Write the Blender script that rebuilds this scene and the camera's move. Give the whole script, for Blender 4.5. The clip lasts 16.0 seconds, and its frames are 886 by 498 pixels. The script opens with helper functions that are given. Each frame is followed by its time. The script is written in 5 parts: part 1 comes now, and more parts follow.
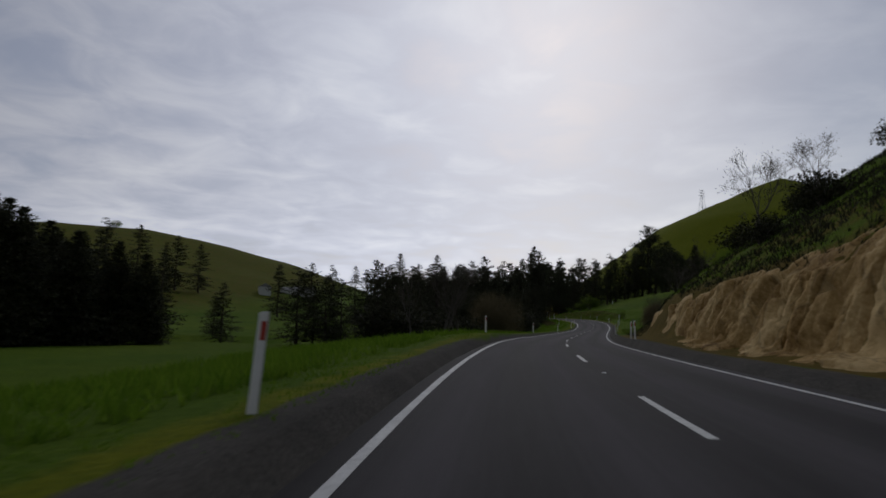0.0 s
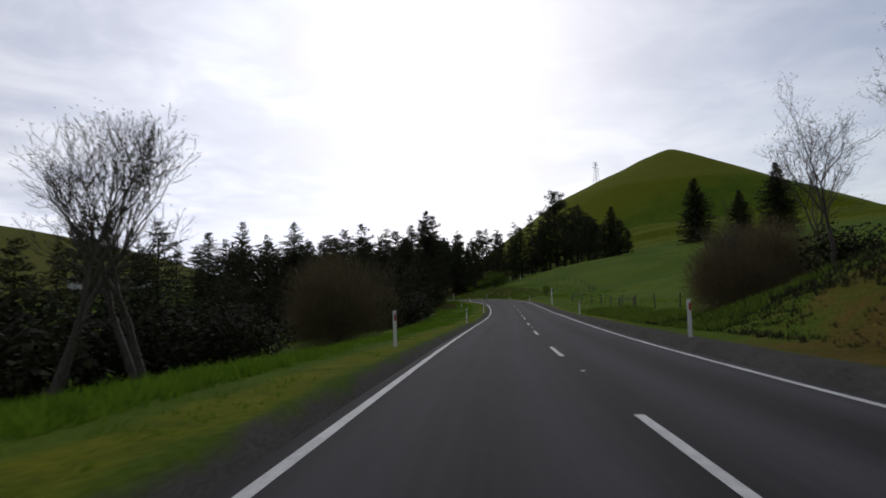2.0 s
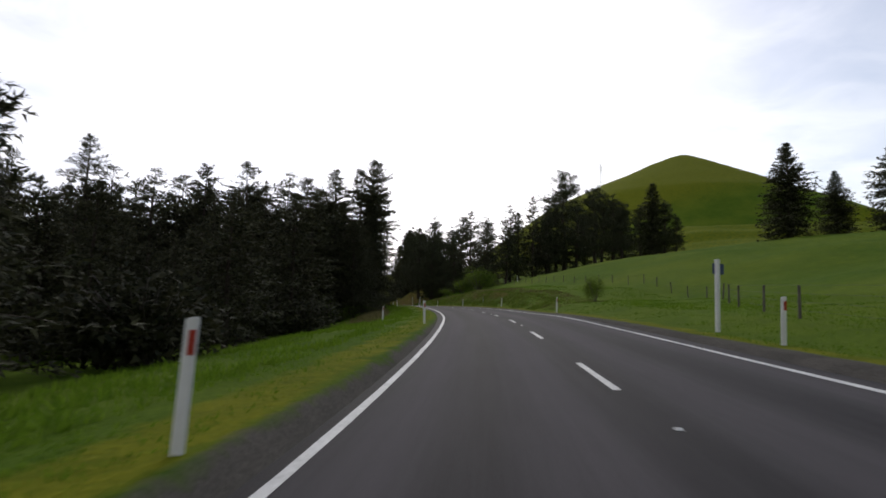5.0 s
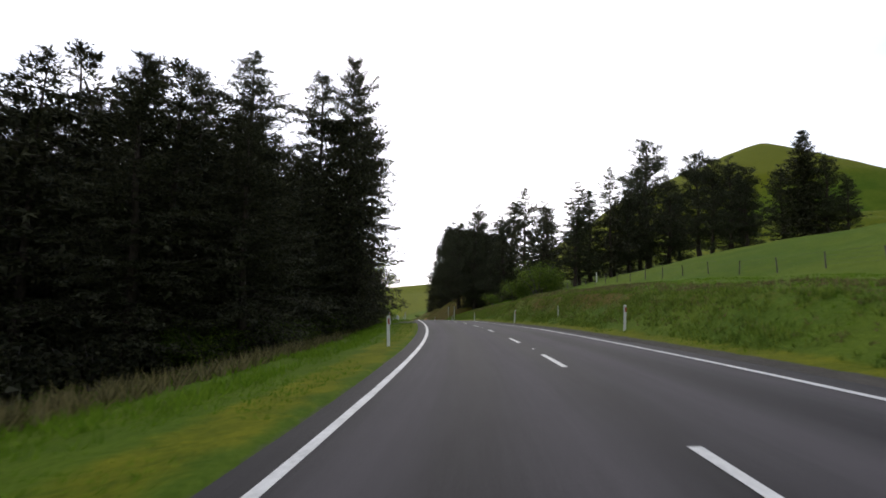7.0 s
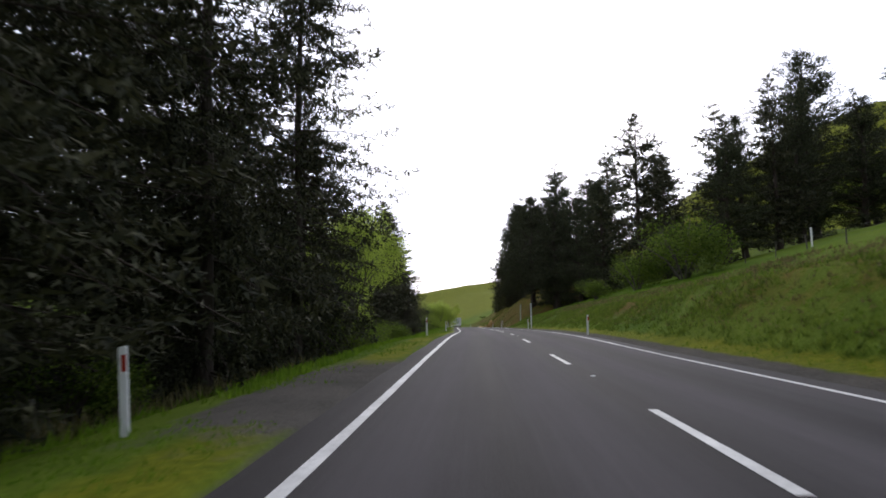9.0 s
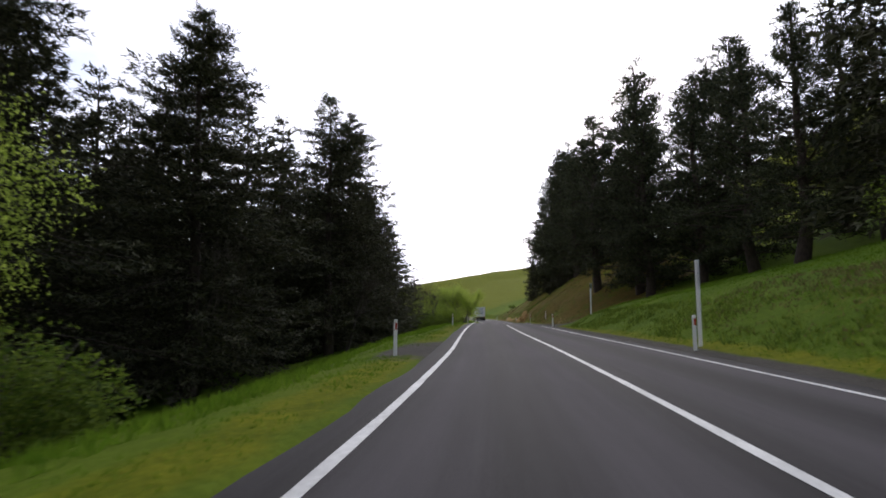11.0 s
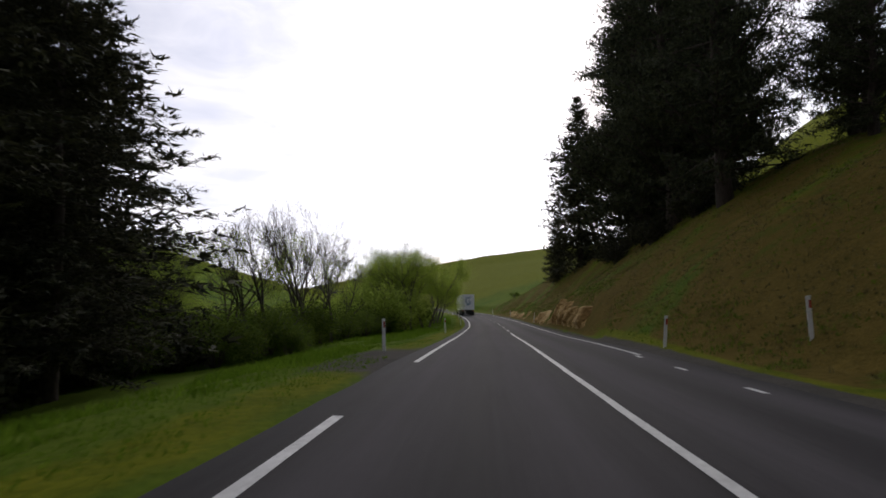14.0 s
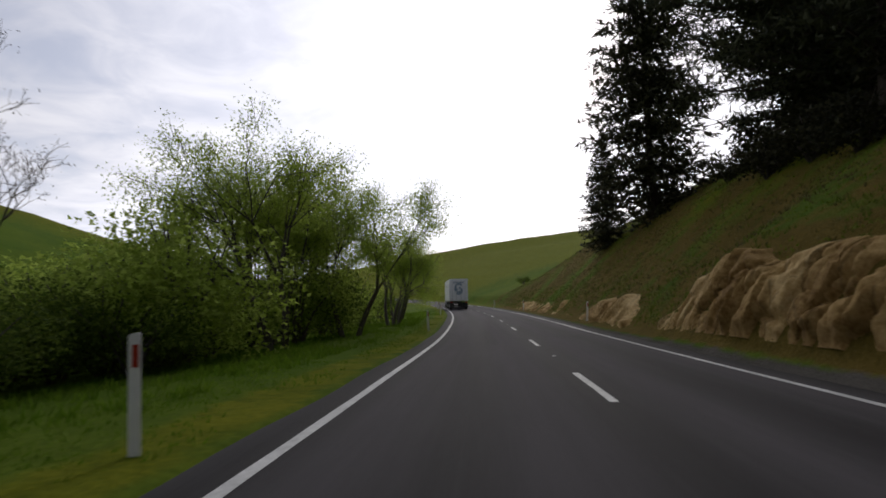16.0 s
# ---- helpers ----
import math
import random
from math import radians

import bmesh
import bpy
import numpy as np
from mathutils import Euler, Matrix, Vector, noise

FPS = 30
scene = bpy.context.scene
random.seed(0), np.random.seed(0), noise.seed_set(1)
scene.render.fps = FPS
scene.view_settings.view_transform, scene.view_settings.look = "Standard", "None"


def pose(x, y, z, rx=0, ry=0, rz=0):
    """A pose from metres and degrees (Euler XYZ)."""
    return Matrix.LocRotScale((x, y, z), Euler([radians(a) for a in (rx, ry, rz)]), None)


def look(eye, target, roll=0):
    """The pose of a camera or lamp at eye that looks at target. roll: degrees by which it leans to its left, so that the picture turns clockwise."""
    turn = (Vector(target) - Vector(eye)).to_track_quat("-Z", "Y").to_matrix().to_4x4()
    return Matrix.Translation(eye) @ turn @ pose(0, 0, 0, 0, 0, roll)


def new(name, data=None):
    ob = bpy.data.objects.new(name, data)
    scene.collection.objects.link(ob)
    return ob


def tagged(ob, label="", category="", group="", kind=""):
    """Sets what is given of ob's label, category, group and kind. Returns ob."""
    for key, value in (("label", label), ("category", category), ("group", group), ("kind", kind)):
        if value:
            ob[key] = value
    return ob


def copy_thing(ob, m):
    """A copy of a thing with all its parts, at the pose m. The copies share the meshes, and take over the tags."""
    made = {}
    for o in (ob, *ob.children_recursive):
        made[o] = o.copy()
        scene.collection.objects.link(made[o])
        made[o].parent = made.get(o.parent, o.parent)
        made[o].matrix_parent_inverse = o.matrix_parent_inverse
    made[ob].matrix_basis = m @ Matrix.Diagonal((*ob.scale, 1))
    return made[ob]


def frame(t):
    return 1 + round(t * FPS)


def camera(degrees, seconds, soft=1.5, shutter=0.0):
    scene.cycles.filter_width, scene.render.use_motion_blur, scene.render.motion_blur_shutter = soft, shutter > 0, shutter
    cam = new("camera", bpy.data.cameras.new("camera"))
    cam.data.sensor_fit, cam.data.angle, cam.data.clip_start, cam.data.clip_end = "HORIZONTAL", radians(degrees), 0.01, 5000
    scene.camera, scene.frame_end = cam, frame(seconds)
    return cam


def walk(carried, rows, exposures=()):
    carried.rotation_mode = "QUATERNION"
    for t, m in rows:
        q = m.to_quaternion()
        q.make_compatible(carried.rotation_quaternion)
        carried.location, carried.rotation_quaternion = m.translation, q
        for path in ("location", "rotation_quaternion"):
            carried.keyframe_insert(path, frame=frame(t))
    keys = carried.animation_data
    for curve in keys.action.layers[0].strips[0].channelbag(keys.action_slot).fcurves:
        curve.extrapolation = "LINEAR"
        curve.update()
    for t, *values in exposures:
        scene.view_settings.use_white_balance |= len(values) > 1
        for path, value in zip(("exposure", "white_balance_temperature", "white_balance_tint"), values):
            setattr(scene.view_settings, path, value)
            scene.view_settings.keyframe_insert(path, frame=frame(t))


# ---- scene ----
cam = camera(72.0, 16.0, soft=1.7, shutter=0.12)
PATH = [
    (0.0, -0.018, -0.697, 1.074, 96.77, -1.48, -0.56),
    (0.5, 1.256, 10.674, 1.199, 96.53, -0.23, -3.52),
    (1.0, 3.119, 21.872, 1.280, 95.97, 1.62, -6.31),
    (1.5, 5.425, 33.065, 1.267, 95.65, 2.27, -8.41),
    (2.0, 8.088, 44.161, 1.235, 95.43, 1.77, -9.95),
    (2.5, 10.944, 55.122, 1.177, 95.53, 0.99, -10.97),
    (3.0, 13.920, 65.755, 1.136, 95.67, 0.70, -11.59),
    (3.5, 16.810, 75.987, 1.166, 95.87, -0.69, -12.01),
    (4.0, 19.659, 86.017, 1.240, 96.00, -1.34, -12.17),
    (4.2, 20.858, 89.969, 1.252, 95.96, -1.65, -12.14),
    (6.3, 32.278, 133.786, 2.372, 96.65, -0.71, -8.83),
    (6.5, 33.295, 138.185, 2.507, 96.46, -1.14, -8.26),
    (7.0, 35.472, 149.165, 2.758, 97.00, -0.92, -6.24),
    (7.5, 37.295, 159.766, 3.017, 97.04, -0.23, -4.04),
    (8.0, 38.669, 170.413, 3.305, 97.03, -0.27, -2.23),
    (8.5, 39.599, 181.018, 3.550, 97.17, 0.27, -0.64),
    (9.0, 40.252, 191.657, 3.825, 97.02, 0.86, 0.35),
    (9.2, 40.375, 195.952, 3.939, 96.99, 1.44, 0.57),
    (11.5, 42.774, 248.640, 4.281, 95.82, -0.24, 3.40),
    (12.0, 42.958, 260.543, 4.290, 95.77, -0.66, 3.29),
    (12.5, 43.167, 272.365, 4.306, 95.95, 0.01, 3.08),
    (13.0, 43.437, 283.878, 4.351, 95.81, -0.13, 2.81),
    (13.5, 43.689, 294.768, 4.369, 95.66, -0.39, 2.46),
    (14.0, 43.916, 304.932, 4.313, 95.13, 0.08, 2.10),
    (14.5, 44.291, 314.614, 4.194, 94.53, 1.20, 1.87),
    (15.0, 44.643, 324.057, 4.013, 94.48, 1.38, 1.97),
    (15.5, 44.949, 333.143, 3.758, 94.56, 0.87, 1.94),
    (16.0, 45.298, 341.891, 3.572, 94.60, 0.97, 2.11),
]
walk(cam, [(row[0], pose(*row[1:])) for row in PATH],
     exposures=[(0.0, -0.80, 6350, 10), (1.5, -0.32, 6400, 10), (3.0, 0.2, 6600, 10), (4.2, 0.4, 6700, 10), (6.3, 0.85, 6650, 10), (8.5, 1.2, 6450, 12), (12.0, 0.95, 6600, 13), (13.5, 0.55, 6750, 13), (14.5, 0.2, 6700, 12), (16.0, 0.2, 6700, 11)])

# ---------------------------------------------------------------- sky and sun
SUN_ELEV, SUN_AZ = radians(30), radians(7)
world = bpy.data.worlds.new("sky")
scene.world = world
world.use_nodes = True
wn, wl = world.node_tree.nodes, world.node_tree.links
wn.clear()


def wnode(kind, **values):
    n = wn.new(kind)
    for key, value in values.items():
        n.inputs[key].default_value = value
    return n


def wmath(op, a, b=None, clamp=False):
    n = wn.new("ShaderNodeMath")
    n.operation, n.use_clamp = op, clamp
    for i, v in enumerate((a, b)):
        if v is None:
            continue
        if isinstance(v, (int, float)):
            n.inputs[i].default_value = v
        else:
            wl.new(v, n.inputs[i])
    return n.outputs[0]


def wrange(value, lo, hi, to_lo=0.0, to_hi=1.0):
    n = wn.new("ShaderNodeMapRange")
    n.interpolation_type = "SMOOTHSTEP"
    for key, v in (("From Min", lo), ("From Max", hi), ("To Min", to_lo), ("To Max", to_hi)):
        n.inputs[key].default_value = v
    wl.new(value, n.inputs["Value"])
    return n.outputs[0]


sky = wn.new("ShaderNodeTexSky")
sky.sky_type, sky.sun_disc = "NISHITA", False
sky.sun_elevation, sky.sun_rotation = SUN_ELEV, SUN_AZ
sky.air_density, sky.dust_density = 1.0, 1.5
bright = wn.new("ShaderNodeVectorMath")
bright.operation = "SCALE"
bright.inputs["Scale"].default_value = 0.09
wl.new(sky.outputs[0], bright.inputs[0])
coord = wn.new("ShaderNodeTexCoord")
split = wn.new("ShaderNodeSeparateXYZ")
wl.new(coord.outputs["Generated"], split.inputs[0])
# the cloud layer lies on a plane overhead, so that it draws together towards the horizon
up = wmath("MAXIMUM", wmath("ADD", split.outputs[2], 0.10), 0.02)
flat = wn.new("ShaderNodeCombineXYZ")
wl.new(wmath("DIVIDE", split.outputs[0], up), flat.inputs[0])
wl.new(wmath("DIVIDE", split.outputs[1], up), flat.inputs[1])
cloud_a = wnode("ShaderNodeTexNoise", Scale=0.9, Detail=4.0, Roughness=0.5, Distortion=0.4)
cloud_b = wnode("ShaderNodeTexNoise", Scale=3.0, Detail=5.0, Roughness=0.55, Distortion=0.5)
for c in (cloud_a, cloud_b):
    wl.new(flat.outputs[0], c.inputs["Vector"])
both = wmath("ADD", wmath("MULTIPLY", cloud_a.outputs[0], 0.55), wmath("MULTIPLY", cloud_b.outputs[0], 0.45))
# nearly closed cover, thinning towards the east
cover = wmath("MULTIPLY", wrange(both, 0.34, 0.54, 0.70, 1.0), wrange(split.outputs[0], -0.30, 0.9, 1.0, 0.48), True)
cloud_ramp = wn.new("ShaderNodeValToRGB")
cloud_ramp.color_ramp.elements[0].position, cloud_ramp.color_ramp.elements[0].color = 0.36, (0.50, 0.53, 0.66, 1)
cloud_ramp.color_ramp.elements[1].position, cloud_ramp.color_ramp.elements[1].color = 0.64, (0.83, 0.845, 0.91, 1)
wl.new(both, cloud_ramp.inputs[0])
# brighter ahead, where the sun stands behind the cloud; unseen sky dimmed overhead and raised round the horizon to
# darken the ground and brighten upright faces
toward = wn.new("ShaderNodeVectorMath")
toward.operation = "DOT_PRODUCT"
wl.new(coord.outputs["Generated"], toward.inputs[0])
toward.inputs[1].default_value = (math.sin(SUN_AZ) * math.cos(SUN_ELEV), math.cos(SUN_AZ) * math.cos(SUN_ELEV), math.sin(SUN_ELEV))
ahead_share = wmath("MULTIPLY", wmath("ADD", toward.outputs["Value"], 1.0), 0.5)
low = wmath("POWER", wmath("SUBTRACT", 1.0, wmath("MAXIMUM", split.outputs[2], 0.0)), 2.0)
glow = wmath("ADD", wmath("MULTIPLY", wmath("POWER", ahead_share, 7.0), 1.10), wmath("ADD", wmath("MULTIPLY", low, 0.54), 0.22))
# the sky clears to a bright rim low over the horizon
rim = wrange(split.outputs[2], 0.02, 0.22, 1.22, 1.0)
lit = wn.new("ShaderNodeVectorMath")
lit.operation = "SCALE"
wl.new(cloud_ramp.outputs[0], lit.inputs[0])
wl.new(wmath("MULTIPLY", glow, rim), lit.inputs["Scale"])
mixed = wn.new("ShaderNodeMix")
mixed.data_type = "RGBA"
wl.new(cover, mixed.inputs[0])
wl.new(bright.outputs[0], mixed.inputs[6])
wl.new(lit.outputs[0], mixed.inputs[7])
back = wn.new("ShaderNodeBackground")
back.inputs["Strength"].default_value = 1.0
wl.new(mixed.outputs[2], back.inputs["Color"])
wout = wn.new("ShaderNodeOutputWorld")
wl.new(back.outputs[0], wout.inputs[0])

sun = new("sun", bpy.data.lights.new("sun", "SUN"))
sun.data.energy, sun.data.angle, sun.data.color = 0.5, radians(16), (1.0, 0.95, 0.87)
sun.matrix_world = look((0, 0, 0), (-math.sin(SUN_AZ) * math.cos(SUN_ELEV), -math.cos(SUN_AZ) * math.cos(SUN_ELEV), -math.sin(SUN_ELEV)))

# ---------------------------------------------------------------- materials


def material(name, dark, light, scale=6.0, rough=0.85, bump=0.3, depth=0.02, big=0.0, big_scale=0.25, metallic=0.0,
             island=0.0, spec=0.3, stretch=(1, 1, 1), translucent=0.0, third=None):
    """A surface between two colours, mottled at two scales, with fine relief."""
    m = bpy.data.materials.new(name)
    m.use_nodes = True
    nt = m.node_tree
    nodes, links = nt.nodes, nt.links
    bsdf = nodes["Principled BSDF"]
    bsdf.inputs["Roughness"].default_value = rough
    bsdf.inputs["Metallic"].default_value = metallic
    bsdf.inputs["Specular IOR Level"].default_value = spec
    tc = nodes.new("ShaderNodeTexCoord")
    mp = nodes.new("ShaderNodeMapping")
    mp.inputs["Scale"].default_value = stretch
    links.new(tc.outputs["Object"], mp.inputs[0])
    fine = nodes.new("ShaderNodeTexNoise")
    fine.inputs["Scale"].default_value, fine.inputs["Detail"].default_value, fine.inputs["Roughness"].default_value = scale, 5, 0.65
    links.new(mp.outputs[0], fine.inputs["Vector"])
    ramp = nodes.new("ShaderNodeValToRGB")
    e = ramp.color_ramp.elements
    e[0].position, e[0].color = 0.32, (*dark, 1)
    e[1].position, e[1].color = 0.68, (*light, 1)
    if third:
        mid = e.new(0.5)
        mid.color = (*third, 1)
    value = fine.outputs[0]
    if big:
        wide = nodes.new("ShaderNodeTexNoise")
        wide.inputs["Scale"].default_value, wide.inputs["Detail"].default_value = big_scale, 4
        links.new(mp.outputs[0], wide.inputs["Vector"])
        add = nodes.new("ShaderNodeMix")
        add.inputs[0].default_value = big
        links.new(fine.outputs[0], add.inputs[2])
        links.new(wide.outputs[0], add.inputs[3])
        value = add.outputs[0]
    if island:
        geo = nodes.new("ShaderNodeNewGeometry")
        add = nodes.new("ShaderNodeMix")
        add.inputs[0].default_value = island
        links.new(value, add.inputs[2])
        links.new(geo.outputs["Random Per Island"], add.inputs[3])
        value = add.outputs[0]
    links.new(value, ramp.inputs[0])
    links.new(ramp.outputs[0], bsdf.inputs["Base Color"])
    if bump:
        bp = nodes.new("ShaderNodeBump")
        bp.inputs["Strength"].default_value, bp.inputs["Distance"].default_value = bump, depth
        links.new(fine.outputs[0], bp.inputs["Height"])
        links.new(bp.outputs[0], bsdf.inputs["Normal"])
    if translucent:
        tr = nodes.new("ShaderNodeBsdfTranslucent")
        links.new(ramp.outputs[0], tr.inputs[0])
        mix = nodes.new("ShaderNodeMixShader")
        mix.inputs[0].default_value = translucent
        links.new(bsdf.outputs[0], mix.inputs[1])
        links.new(tr.outputs[0], mix.inputs[2])
        links.new(mix.outputs[0], nodes["Material Output"].inputs[0])
    return m


def ground_material():
    """Pasture, with moss and short grass along the road, bare earth on the cuttings, gravel on the shoulders
    (face-corner weights). The moss tone also brightens the far hill and right slopes, the earth tone browns the far
    left down.
    """
    m = bpy.data.materials.new("pasture")
    m.use_nodes = True
    nodes, links = m.node_tree.nodes, m.node_tree.links
    bsdf = nodes["Principled BSDF"]
    bsdf.inputs["Roughness"].default_value, bsdf.inputs["Specular IOR Level"].default_value = 1.0, 0.03
    tc = nodes.new("ShaderNodeTexCoord")

    def noise_node(scale, detail=5.0):
        n = nodes.new("ShaderNodeTexNoise")
        n.inputs["Scale"].default_value, n.inputs["Detail"].default_value, n.inputs["Roughness"].default_value = scale, detail, 0.65
        links.new(tc.outputs["Object"], n.inputs["Vector"])
        return n.outputs[0]

    def ramp_node(value, a, b, lo=0.35, hi=0.65):
        n = nodes.new("ShaderNodeValToRGB")
        n.color_ramp.elements[0].position, n.color_ramp.elements[0].color = lo, (*a, 1)
        n.color_ramp.elements[1].position, n.color_ramp.elements[1].color = hi, (*b, 1)
        links.new(value, n.inputs[0])
        return n.outputs[0]

    def mix_node(fac, a, b):
        n = nodes.new("ShaderNodeMix")
        n.data_type = "RGBA"
        if isinstance(fac, float):
            n.inputs[0].default_value = fac
        else:
            links.new(fac, n.inputs[0])
        links.new(a, n.inputs[6])
        links.new(b, n.inputs[7])
        return n.outputs[2]

    fine, mid, wide = noise_node(9.0, 6.0), noise_node(0.9), noise_node(0.06, 3.0)
    grass = mix_node(0.5, ramp_node(mid, (0.042, 0.098, 0.008), (0.100, 0.175, 0.014)), ramp_node(wide, (0.050, 0.108, 0.008), (0.170, 0.205, 0.020)))
    grass = mix_node(0.35, grass, ramp_node(fine, (0.034, 0.066, 0.006), (0.145, 0.195, 0.025)))
    moss = mix_node(0.5, ramp_node(fine, (0.085, 0.105, 0.007), (0.215, 0.215, 0.016)), ramp_node(mid, (0.055, 0.100, 0.008), (0.195, 0.205, 0.016)))
    earth = mix_node(0.5, ramp_node(mid, (0.080, 0.050, 0.012), (0.185, 0.118, 0.030)), ramp_node(fine, (0.060, 0.060, 0.010), (0.165, 0.132, 0.030)))
    gravel = mix_node(0.4, ramp_node(noise_node(30.0), (0.045, 0.043, 0.040), (0.15, 0.14, 0.125)), ramp_node(mid, (0.05, 0.048, 0.042), (0.12, 0.11, 0.095)))
    weight = nodes.new("ShaderNodeVertexColor")
    weight.layer_name = "cover"
    parts = nodes.new("ShaderNodeSeparateColor")
    links.new(weight.outputs[0], parts.inputs[0])

    def edge(value):
        """A weight with an uneven edge."""
        a = nodes.new("ShaderNodeMath")
        a.operation = "ADD"
        links.new(value, a.inputs[0])
        links.new(mid, a.inputs[1])
        r = nodes.new("ShaderNodeMapRange")
        r.inputs["From Min"].default_value, r.inputs["From Max"].default_value = 0.85, 1.15
        links.new(a.outputs[0], r.inputs["Value"])
        return r.outputs[0]

    colour = mix_node(edge(parts.outputs[1]), grass, moss)
    colour = mix_node(edge(parts.outputs[0]), colour, earth)
    colour = mix_node(edge(parts.outputs[2]), colour, gravel)
    links.new(colour, bsdf.inputs["Base Color"])
    bp = nodes.new("ShaderNodeBump")
    bp.inputs["Strength"].default_value, bp.inputs["Distance"].default_value = 0.7, 0.12
    links.new(fine, bp.inputs["Height"])
    links.new(bp.outputs[0], bsdf.inputs["Normal"])
    return m


def asphalt_material():
    """Worn chip seal: wheel tracks polished darker along the lanes, patches, fine aggregate. UV is metres across and along."""
    m = bpy.data.materials.new("asphalt")
    m.use_nodes = True
    nodes, links = m.node_tree.nodes, m.node_tree.links
    bsdf = nodes["Principled BSDF"]
    bsdf.inputs["Specular IOR Level"].default_value = 0.2
    uv = nodes.new("ShaderNodeUVMap")
    sep = nodes.new("ShaderNodeSeparateXYZ")
    links.new(uv.outputs[0], sep.inputs[0])

    def noise_node(scale, stretch, detail=4.0):
        mp = nodes.new("ShaderNodeMapping")
        mp.inputs["Scale"].default_value = stretch
        links.new(uv.outputs[0], mp.inputs[0])
        n = nodes.new("ShaderNodeTexNoise")
        n.inputs["Scale"].default_value, n.inputs["Detail"].default_value, n.inputs["Roughness"].default_value = scale, detail, 0.7
        links.new(mp.outputs[0], n.inputs["Vector"])
        return n.outputs[0]

    def math_node(op, a, b):
        n = nodes.new("ShaderNodeMath")
        n.operation = op
        for i, v in enumerate((a, b)):
            if isinstance(v, (int, float)):
                n.inputs[i].default_value = v
            else:
                links.new(v, n.inputs[i])
        return n.outputs[0]

    # two wheel tracks a lane, 1.7 m apart: a wave across the lane
    wave = math_node("COSINE", math_node("MULTIPLY", math_node("SUBTRACT", sep.outputs[0], 0.86), 2 * math.pi / 1.73), 0.0)
    streak = noise_node(1.0, (2.2, 0.05, 1.0))
    stain = noise_node(0.35, (1.0, 0.25, 1.0), 5.0)
    grit = noise_node(38.0, (1, 1, 1), 3.0)
    value = math_node("ADD", math_node("MULTIPLY", wave, 0.22), math_node("MULTIPLY", streak, 0.62))
    value = math_node("ADD", value, math_node("MULTIPLY", stain, 0.50))
    value = math_node("ADD", value, math_node("MULTIPLY", grit, 0.25))
    ramp = nodes.new("ShaderNodeValToRGB")
    ramp.color_ramp.elements[0].position, ramp.color_ramp.elements[0].color = 0.42, (0.014, 0.0128, 0.0148, 1)
    ramp.color_ramp.elements[1].position, ramp.color_ramp.elements[1].color = 0.98, (0.070, 0.064, 0.069, 1)
    links.new(value, ramp.inputs[0])
    links.new(ramp.outputs[0], bsdf.inputs["Base Color"])
    rr = nodes.new("ShaderNodeMapRange")
    rr.inputs["To Min"].default_value, rr.inputs["To Max"].default_value = 0.78, 0.95
    links.new(value, rr.inputs["Value"])
    links.new(rr.outputs[0], bsdf.inputs["Roughness"])
    bp = nodes.new("ShaderNodeBump")
    bp.inputs["Strength"].default_value, bp.inputs["Distance"].default_value = 0.5, 0.012
    links.new(grit, bp.inputs["Height"])
    links.new(bp.outputs[0], bsdf.inputs["Normal"])
    return m


PASTURE, ASPHALT = ground_material(), asphalt_material()
PAINT = material("road_paint", (0.42, 0.42, 0.41), (0.80, 0.80, 0.78), scale=14, rough=0.7, big=0.4, big_scale=1.2, depth=0.004)


